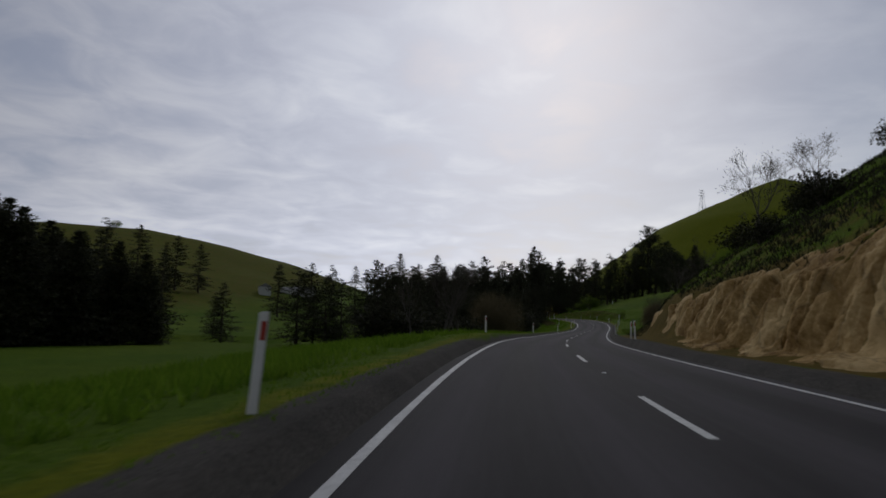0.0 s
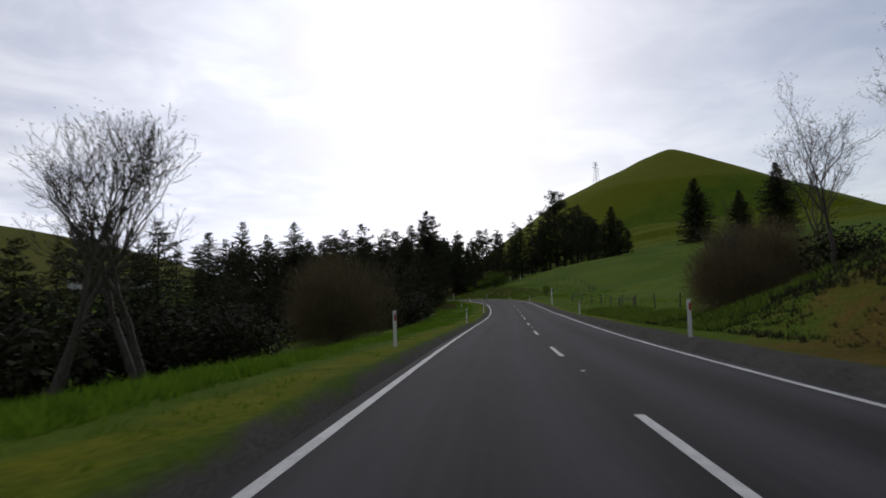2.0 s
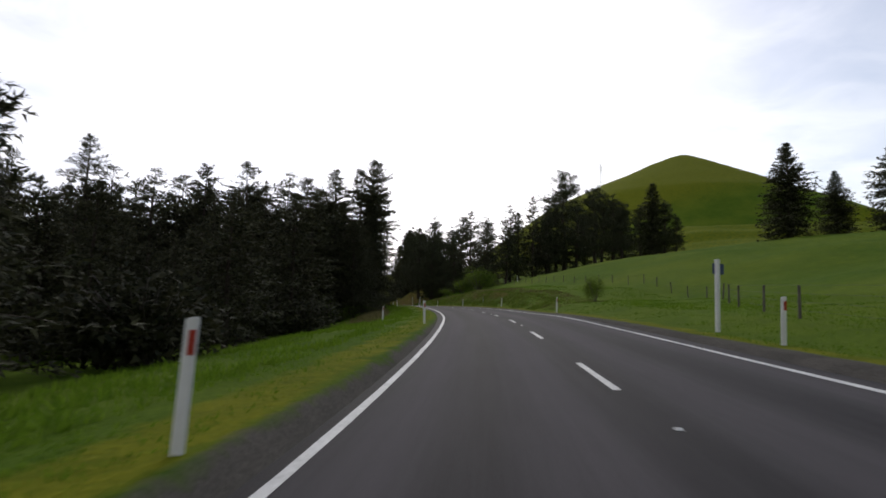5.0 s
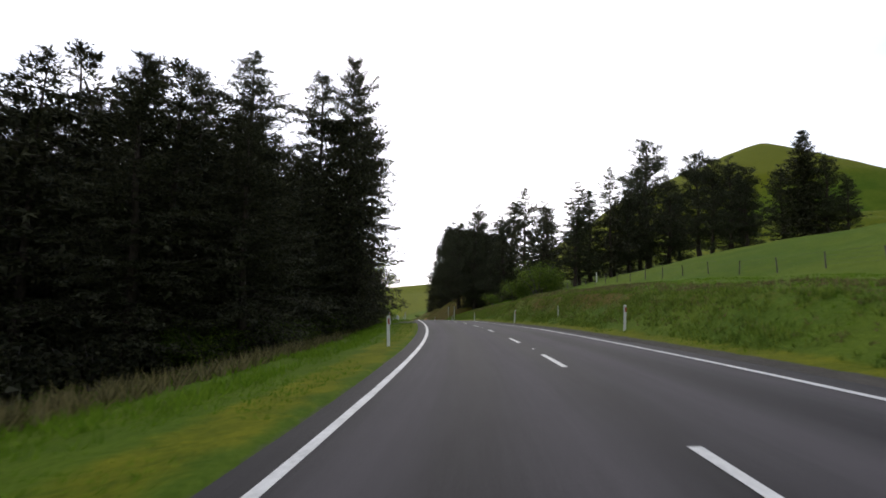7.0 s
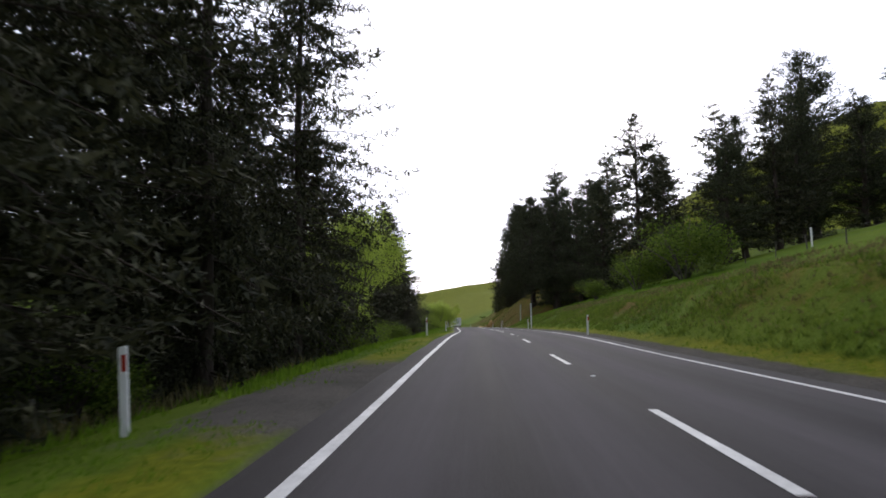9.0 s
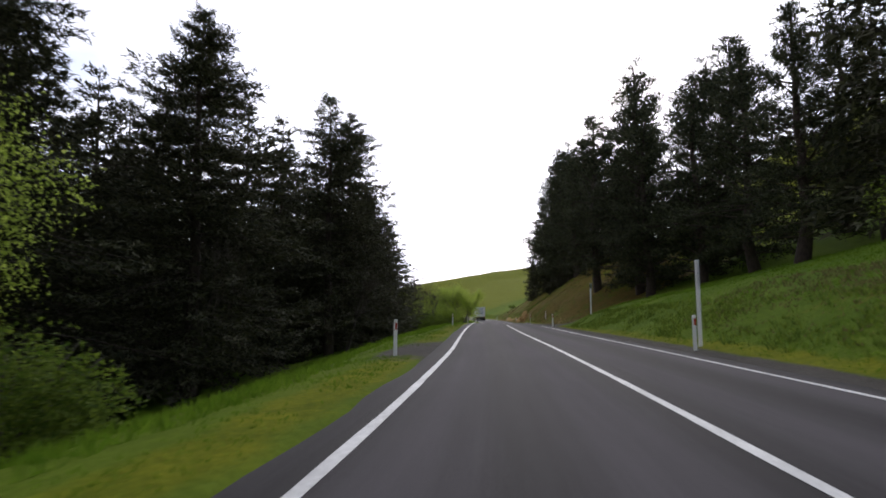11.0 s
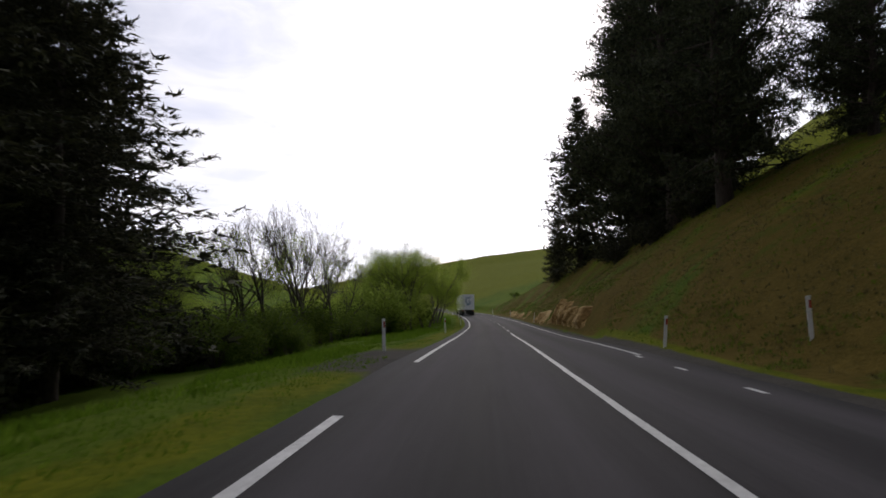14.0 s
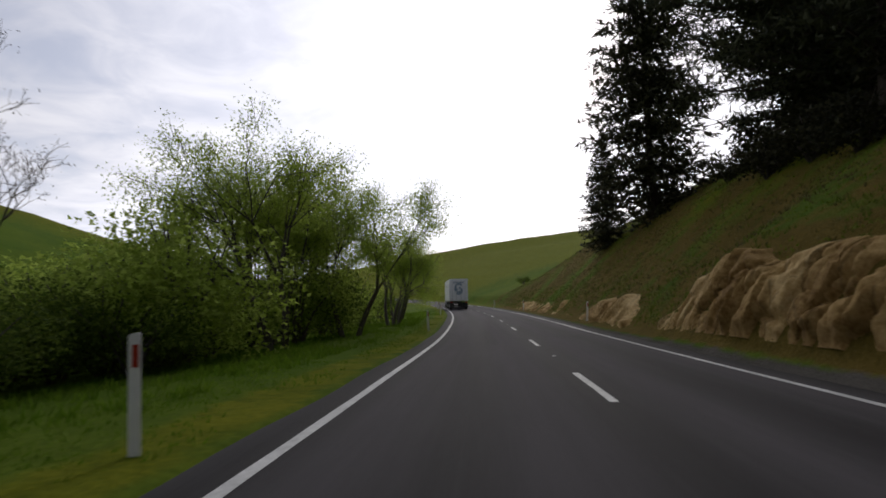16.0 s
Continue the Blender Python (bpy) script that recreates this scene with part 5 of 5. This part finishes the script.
plant(green_shrub, 45.5, 149, 0.85, 0.42)
# on the first bank
for x, y, s in ((23.0, 43, 1.3), (20.2, 31, 0.7), (24.5, 46.5, 0.7), (26.5, 52, 0.55), (28.5, 57, 0.5), (21, 22, 0.9), (24, 27, 1.0)):
    plant(gnarled, x, y, s)
for x, y, s in ((25.5, 63, 0.62), (28, 66, 0.65), (27, 60, 0.6), (24, 67, 0.42)):
    plant(bares[1], x, y, s)
for x, y, s in ((26, 68.5, 0.72), (28.8, 70.5, 0.80), (24.3, 66.5, 0.50)):
    plant(twig_bush, x, y, s)
for k in range(64):
    y = rng.uniform(-4, 68)
    d = rng.uniform(9.5, 26)
    plant(dull_shrub, float(road_x(y)) + d, y, rng.uniform(0.35, 0.9))
# spring trees at the end
for x, y, s, k in ((38.2, 365, 0.82, 0), (39.6, 372, 0.80, 1), (40.2, 384, 0.68, 0), (36.4, 369, 0.86, 0), (38.0, 377, 0.72, 1), (33.2, 368.5, 0.52, 1), (39.5, 393, 0.66, 0), (35, 376, 0.8, 1)):
    plant(willows[k], x, y, s)
for x, y, s in ((30.5, 374, 0.40), (24, 371, 0.34), (23, 353, 0.45), (19, 350, 0.45), (26.5, 339, 0.72), (24, 343, 0.6)):
    plant(thin_willow, x, y, s)
for x, y, s in ((34, 345, 0.88), (32.5, 348, 0.9), (35.2, 344.5, 0.75), (31, 343.5, 0.85), (34, 355, 0.70), (33.2, 350, 0.80)):
    plant(bares[rng.integers(2)], x, y, s)
for x, y, s in ((28.2, 343.5, 0.80), (30.6, 351, 0.85), (26.8, 341, 0.75)):
    plant(leafy_tree, x, y, s)
for k in range(46):
    y = rng.uniform(350, 402)
    d = rng.uniform(10, 24) + max(0, (362 - y) * 0.4)
    plant((spring_shrub, spring_shrub, green_shrub)[rng.integers(3)], float(road_x(y)) - d, y, rng.uniform(1.0, 1.75))
for x, y, s in ((33.5, 341, 0.9), (30, 346, 1.1), (35.5, 348, 0.8), (31, 337, 1.0), (28, 341, 1.2), (36.2, 352, 0.9), (34, 354, 1.1), (37, 357, 0.8), (31, 352, 1.3), (26, 347, 1.3), (34.6, 337, 0.7), (32, 334, 1.1), (29, 337, 1.4), (33, 344, 1.3), (28, 350, 1.5), (34.2, 350, 1.3), (31, 356, 1.5), (25, 341, 1.5), (29.5, 331, 1.0), (35.6, 358, 1.2), (33, 338.5, 1.2)):
    plant(green_shrub, x, y, s)
plant(green_shrub, 55, 444, 0.6)
for x, y, s in ((57.6, 361, 0.9), (58.5, 365, 1.1), (58.8, 369, 1.0), (60.5, 372, 1.2), (59.0, 357, 1.0), (62, 369, 1.3), (60.5, 377, 0.8), (61.5, 363, 1.4), (64, 374, 1.3), (58.2, 352, 1.1), (60, 348, 1.2)):
    plant(dull_shrub, x, y, s)

# ---------------------------------------------------------------- roadside posts


def marker_post():
    root = thing("marker_post", "white plastic roadside marker post with a red patch", "marker post", group="marker posts")
    bm = box((0.10, 0.045, 1.25), (0, 0, 0.375), 0.008)
    for v in bm.verts:
        if v.co.z > 0.9:
            v.co.z += 0.35 * (v.co.x + 0.05) * 0.5
    part("post", bm, WHITE_PLASTIC, root)
    part("reflector", box((0.055, 0.012, 0.19), (0.02, -0.025, 0.82), 0.003), RED_BAND, root, "red reflective patch")
    return root


proto_post = marker_post()
first = True
POSTS = [(5.0, -4.45), (34.4, -4.65), (60.2, -4.35), (84.6, -4.05), (110.0, -3.95), (132.5, -4.0), (146.0, -7.3), (169.3, -4.3), (198.4, -5.9), (226.0, -4.7), (253.7, -4.65), (291.4, -4.8), (323.8, -4.75), (346.8, -4.4), (373.0, -4.2), (402.0, -4.4), (430.0, -4.4)]
POSTS += [(33.8, 3.7), (36.8, 3.75), (60.3, 3.68), (88.2, 4.05), (118.4, 4.5), (146.0, 4.4), (172.8, 4.6), (198.0, 4.1), (222.5, 3.6), (254.6, 3.75), (287.8, 3.65), (319.6, 5.9), (325.0, 4.1), (374.0, 4.0), (404.0, 4.0), (432.0, 4.0)]
for y, d in POSTS:
    p = on_road(y, d)
    slope = float(road_x(y + 1) - road_x(y - 1)) / 2
    m = pose(p[0], p[1], float(land(p[0], p[1])), rng.normal(0, 1.5), rng.normal(0, 2), -math.degrees(math.atan(slope)))
    if first:
        proto_post.matrix_basis = m
        first = False
    else:
        copy_thing(proto_post, m)


def road_sign(x, y, height, shape, turn, label):
    """A pole with a plate seen from its back or edge."""
    root = thing("road_sign", label, "road sign", pose(x, y, float(land(x, y)), 0, 1.5, turn))
    part("pole", rod((0, 0, -0.4), (0, 0, height), 0.06), WHITE_PLASTIC, root, "white painted pole")
    bm = bmesh.new()
    if shape == "diamond":
        bmesh.ops.create_cone(bm, cap_ends=True, segments=4, radius1=0.42, radius2=0.42, depth=0.004,
                              matrix=Matrix.Translation((0, -0.05, height - 0.42)) @ Matrix.Rotation(math.pi / 2, 4, "X"))
    else:
        bmesh.ops.create_cone(bm, cap_ends=True, segments=3, radius1=0.40, radius2=0.40, depth=0.004,
                              matrix=Matrix.Translation((0, -0.05, height - 0.28)) @ Matrix.Rotation(math.pi / 2, 4, "X") @ Matrix.Rotation(math.pi / 2, 4, "Z"))
    part("plate", bm, SIGN_BACK, root, "bare aluminium plate")
    part("bracket", box((0.12, 0.03, 0.05), (0, -0.03, height - 0.4), 0.004), STEEL, root)
    return root


road_sign(49.0, 255.3, 2.55, "diamond", 72, "diamond road sign on a white pole beside the bank")
road_sign(51.6, 286.0, 2.45, "triangle", 60, "triangular give-way sign on a white pole at the entrance")
def tall_post(x, y, height, label):
    root = thing("white_post", label, "post", pose(x, y, float(land(x, y)), 0, 1, 10))
    part("shaft", box((0.11, 0.11, height + 0.3), (0, 0, height / 2 - 0.15), 0.012), WHITE_PLASTIC, root)
    part("cap", box((0.13, 0.13, 0.04), (0, 0, height + 0.02), 0.01), WHITE_PLASTIC, root)
    return root


sign_post = tall_post(36.3, 121.5, 2.0, "thick white wooden post with a blue plate at the pasture edge")
part("plate", box((0.42, 0.012, 0.30), (0.10, 0.068, 1.78), 0.004), PLATE_BLUE, sign_post, "small dull blue plate")
tall_post(68.6, 238.6, 1.5, "white wooden post on the crest of the pasture")

stake = thing("marker_stake", "thin short white stake low on the bank", "post", pose(47.0, 187.2, float(land(47.0, 187.2)), 2, -2, 15))
part("shaft", box((0.05, 0.05, 0.80), (0, 0, 0.25), 0.008), WHITE_PLASTIC, stake)
part("cap", box((0.056, 0.056, 0.05), (0, 0, 0.665), 0.006), WHITE_PLASTIC, stake)

# ---------------------------------------------------------------- pasture fence


def fence(d_of_y, y0, y1, label):
    root = thing("fence", label, "fence")
    me = None
    tops = []
    y = y0
    while y <= y1:
        p = on_road(y, d_of_y(y))
        z = float(land(p[0], p[1]))
        if me is None:
            ob = part("post", rod((0, 0, -0.4), (0, 0, 1.0), 0.048, 7, 0.042), OLD_WOOD, root)
            me = ob.data
        else:
            ob = part("post", me, None, root)
        ob.matrix_basis = pose(p[0], p[1], z, rng.normal(0, 2.5), rng.normal(0, 2.5), rng.random() * 90)
        tops.append((p[0], p[1], z))
        y += 4.6
    for h in (0.25, 0.5, 0.75, 1.0):
        s = Soup()
        s.add(*tube([(a, b, c + h) for a, b, c in tops], [0.003] * len(tops), 3))
        part("wire", s, WIRE, root)
    return root


fence(lambda y: np.interp(y, [64, 90, 97, 108, 121, 134, 150, 171, 200, 240, 262], [11.5, 8.9, 8.6, 8.2, 7.0, 10.5, 17, 20, 20, 21, 20]), 64, 262, "weathered wooden posts with plain wire along the pasture")


def gate(x, y, turn):
    root = thing("farm_gate", "low wooden rail between two stout dark posts", "gate", pose(x, y, float(land(x, y)), 0, 0, turn))
    for px in (-1.15, 1.15):
        part("post", rod((px, 0, -0.4), (px, 0, 0.72), 0.085, 9, 0.075), OLD_WOOD, root)
    part("rail", box((2.3, 0.035, 0.06), (0, 0.08, 0.58), 0.006), OLD_WOOD, root)
    return root


gate(32.85, 93.5, -85)

# ---------------------------------------------------------------- lorry ahead
TY = 424.0
tp = on_road(TY, -1.75)
t_slope = float(road_x(TY + 2) - road_x(TY - 2)) / 4
lorry = thing("lorry", "pale grey box lorry with a trailer on the road", "lorry", pose(tp[0], tp[1], tp[2], 0, 0, -math.degrees(math.atan(t_slope))))


def wheel(parent, x, y):
    bm = bmesh.new()
    bmesh.ops.create_cone(bm, cap_ends=True, segments=24, radius1=0.50, radius2=0.50, depth=0.30, matrix=Matrix.Translation((x, y, 0.50)) @ Matrix.Rotation(math.pi / 2, 4, "Y"))
    bmesh.ops.bevel(bm, geom=[e for e in bm.edges if e.calc_face_angle(0) > 1.0], offset=0.05, segments=2, affect="EDGES")
    w = part("wheel", bm, RUBBER, parent)
    sgn = 1 if x > 0 else -1
    part("rim", rod((x + 0.10 * sgn, y, 0.50), (x + 0.16 * sgn, y, 0.50), 0.27, 16), STEEL, w, "dull steel rim")


def box_body(y0, length, height):
    body = part("body", box((2.48, length, height), (0, y0 + length / 2, 1.15 + height / 2), 0.04), TRUCK_WHITE, lorry, "pale grey box body")
    for x in (-0.61, 0.61):
        door = part("door", box((1.16, 0.05, height - 0.18), (x, y0 - 0.02, 1.15 + height / 2), 0.015), TRUCK_WHITE, body)
    for x in (-0.85, -0.32, 0.32, 0.85):
        part("lock_bar", rod((x, y0 - 0.07, 1.25), (x, y0 - 0.07, 1.05 + height), 0.018), STEEL, body)
    for h in (1.4, 2.3, 3.2):
        for x in (-1.17, 1.17):
            part("hinge", box((0.10, 0.03, 0.07), (x, y0 - 0.06, h), 0.005), STEEL, body)
    part("chassis", box((0.95, length - 0.5, 0.30), (0, y0 + length / 2, 0.92), 0.02), TRUCK_DARK, lorry)
    return body


rear = box_body(0.0, 9.0, 2.95)
bm = bmesh.new()
for k in range(3):
    a0 = math.pi * (0.25 + k * 0.55)
    for j in range(9):
        a = a0 + j * math.pi * 0.13
        box_bm(bm, (0.26, 0.012, 0.20), (0.47 * math.cos(a) * (1 if k % 2 else 0.9), -0.052, 2.75 + 0.42 * math.sin(a) - 0.25 * (k - 1)))
part("emblem", bm, TRUCK_BLUE, rear, "round pale blue emblem shape")
for x in (-0.55, -0.18, 0.18, 0.55):
    part("marking", box((0.28, 0.012, 0.16), (x, -0.052, 3.62)), TRUCK_BLUE, rear, "plain blue block")
part("bumper", box((2.40, 0.12, 0.16), (0, 0.0, 0.55), 0.02), TRUCK_DARK, lorry, "dark steel bumper bar")
for x in (-1.0, 1.0):
    part("tail_lamp", box((0.34, 0.05, 0.14), (x, -0.03, 0.98), 0.01), LAMP_RED, lorry, "red tail lamp")
    part("mudflap", box((0.62, 0.015, 0.55), (x * 0.92, 0.35, 0.55)), RUBBER, lorry)
front = box_body(10.0, 7.5, 2.95)
cab = part("cab", box((2.40, 2.1, 2.55), (0, 18.8, 1.95), 0.15), TRUCK_WHITE, lorry, "pale cab")
part("windscreen", box((2.1, 0.03, 0.9), (0, 19.87, 2.45), 0.01), WINDOW_GLASS, cab)
for y in (1.2, 2.5, 7.0, 8.2, 11.2, 12.5, 18.6):
    for x in (-1.05, 1.05):
        wheel(lorry, x, y)

# ---------------------------------------------------------------- far things: pylon on the hill shoulder, farm buildings in the valley


def pylon(x, y, height):
    root = thing("power_pylon", "steel lattice power pylon on the hill shoulder", "pylon", pose(x, y, float(land(x, y)), 0, 0, 25))
    for sx in (-1, 1):
        for sy in (-1, 1):
            part("leg", rod((2.6 * sx, 2.6 * sy, -1), (0.35 * sx, 0.35 * sy, height), 0.16, 5, 0.10), STEEL, root)
    for k in range(8):
        a, b = k / 8, (k + 1) / 8
        wa, wb = 2.6 - 2.25 * a, 2.6 - 2.25 * b
        for sx in (-1, 1):
            part("brace", rod((wa * sx, -wa, a * height), (-wb * sx, -wb, b * height), 0.07, 4), STEEL, root)
            part("brace", rod((-wa, wa * sx, a * height), (-wb, -wb * sx, b * height), 0.07, 4), STEEL, root)
    for h, w in ((0.72, 5.0), (0.86, 4.2), (0.98, 3.2)):
        part("cross_arm", box((2 * w, 0.35, 0.35), (0, 0, h * height)), STEEL, root)
    return root


pylon(272, 620, 21)


def farmhouse(x, y, w, l, h, turn):
    root = thing("farmhouse", "small white farmhouse with a grey iron roof across the valley", "house", pose(x, y, float(land(x, y)), 0, 0, turn))
    part("wall", box((w, l, h + 1), (0, 0, (h - 1) / 2), 0.03), HOUSE_WALL, root)
    bm = bmesh.new()
    vs = [bm.verts.new(p) for p in ((-w / 2 - .4, -l / 2 - .4, h), (w / 2 + .4, -l / 2 - .4, h), (w / 2 + .4, l / 2 + .4, h), (-w / 2 - .4, l / 2 + .4, h), (0, -l / 2 - .4, h + w * 0.32), (0, l / 2 + .4, h + w * 0.32))]
    for f in ((0, 1, 4), (2, 3, 5), (1, 2, 5, 4), (3, 0, 4, 5), (3, 2, 1, 0)):
        bm.faces.new([vs[i] for i in f])
    part("roof", bm, ROOF_IRON, root, "grey iron roof")
    for k in (-0.25, 0.25):
        win = part("window", box((0.06, 1.2, 1.1), (w / 2, k * l, h * 0.55)), WINDOW_GLASS, root)
    return root


farmhouse(-71, 250, 4.5, 8, 2.6, 20)
farmhouse(-60, 262, 4, 15, 2.2, 70)

# ---------------------------------------------------------------- grass along the verges and on the banks (uncountable)


def tufts(name, label, y0, y1, d_lo, d_hi, count, tall, mat, seed, blades_each=5, clump=1.0):
    g = np.random.default_rng(seed)
    y = g.uniform(y0, y1, count)
    d = d_lo + (d_hi - d_lo) * g.random(count)
    keep = wobble(y / 2.5, d / 1.5, seed) > g.uniform(-0.6, 0.5, count) * clump
    y, d = y[keep], d[keep]
    p = on_road(y, d)
    p[:, 2] = land(p[:, 0], p[:, 1]) - 0.02
    n = blades_each
    b = np.repeat(p, n, 0) + g.normal(0, 0.06, (len(p) * n, 3)) * [1, 1, 0]
    a = unit(g.normal(0, 0.45, b.shape) * [1, 1, 0] + [0, 0, 1.0])
    ln = tall * g.uniform(0.5, 1.3, len(b)) * np.repeat(0.7 + 0.6 * g.random(len(p)), n)
    w = unit(np.cross(a, g.normal(0, 1, a.shape))) * (0.012 + 0.035 * ln)[:, None]
    s = Soup()
    v = np.stack([b - w, b + w, b + a * ln[:, None]], 1)
    s.add(v, np.arange(len(b) * 3).reshape(-1, 3))
    ob = part(name, s, mat)
    return tagged(ob, label, "grass", kind="stuff")


tufts("verge_grass", "short green grass along the verge", -5, 420, -6.5, -4.1, 42000, 0.07, GRASS_BLADE, 201, 3, 0.4)
tufts("verge_grass", "rough taller grass behind the verge", 40, 420, -11.5, -5.6, 52000, 0.20, GRASS_BLADE, 217, 4, 0.5)
tufts("verge_grass", "rough green grass along the verge", 62, 287, 4.1, 6.6, 15000, 0.075, GRASS_BLADE, 202, 3, 0.4)
tufts("verge_grass", "rough green grass along the verge", 322, 420, 4.1, 5.6, 5000, 0.075, GRASS_BLADE, 214, 3, 0.4)
tufts("bank_grass", "long tangled grass on the bank", 130, 288, 6.6, 17, 34000, 0.11, GRASS_BLADE, 203, 4, 0.5)
tufts("pasture_grass", "short pasture grass", 62, 140, 7.0, 13, 9000, 0.10, GRASS_BLADE, 209, 4)
tufts("dry_grass", "pale dry grass heads on the bank", 150, 262, 5.0, 9.5, 12000, 0.12, DRY_BLADE, 204, 4)
tufts("bank_fern", "dark rough growth low on the bank", 155, 285, 4.5, 7.2, 18000, 0.17, BUSH_LEAF, 213, 5, 0.6)
tufts("dry_grass", "pale dry grass along the crest of the bank", 160, 262, 7.2, 9.2, 5000, 0.15, DRY_BLADE, 211, 5)
tufts("dry_grass", "pale dry grass at the edge of the wood", 150, 215, -10.5, -8, 2400, 0.45, DRY_BLADE, 205)
tufts("bank_scrub", "rough brown-green growth above the cutting", -5, 66, 6.5, 24, 34000, 0.24, DULL_LEAF, 206, 4, 0.7)
tufts("bank_grass", "long tangled grass on the bank", -5, 70, 7.0, 24, 16000, 0.13, GRASS_BLADE, 215, 4)
tufts("bank_scrub", "dark rough growth at the foot of the pasture", 62, 96, 4.8, 8.6, 6500, 0.24, BUSH_LEAF, 219, 6, 0.4)
tufts("bank_scrub", "dark rough growth where the cutting ends", 47, 74, 4.8, 13, 12000, 0.12, DULL_LEAF, 220, 5, 0.9)
tufts("verge_grass", "tall rough grass below the road", -8, 62, -14, -5.6, 14000, 0.28, GRASS_BLADE, 216, 4)
tufts("bank_grass", "long tangled grass on the bank", 308, 440, 6.5, 30, 22000, 0.10, GRASS_BLADE, 207, 4, 0.8)
tufts("dry_grass", "pale dry grass heads on the bank", 300, 440, 5.0, 24, 44000, 0.11, DRY_BLADE, 210, 4, 0.8)
tufts("bank_fern", "dark rough growth low on the bank", 318, 430, 4.3, 6.6, 4000, 0.13, BUSH_LEAF, 218, 6, 0.3)

for proto in (*near_firs, *firs, full_fir, back_fir, broad_fir, thin_fir, *pines, low_pine, *bares, gnarled, *willows, thin_willow, leafy_tree, green_shrub, spring_shrub, dull_shrub, twig_bush):
    if proto.name not in used:
        for o in (*proto.children_recursive, proto):
            bpy.data.objects.remove(o)
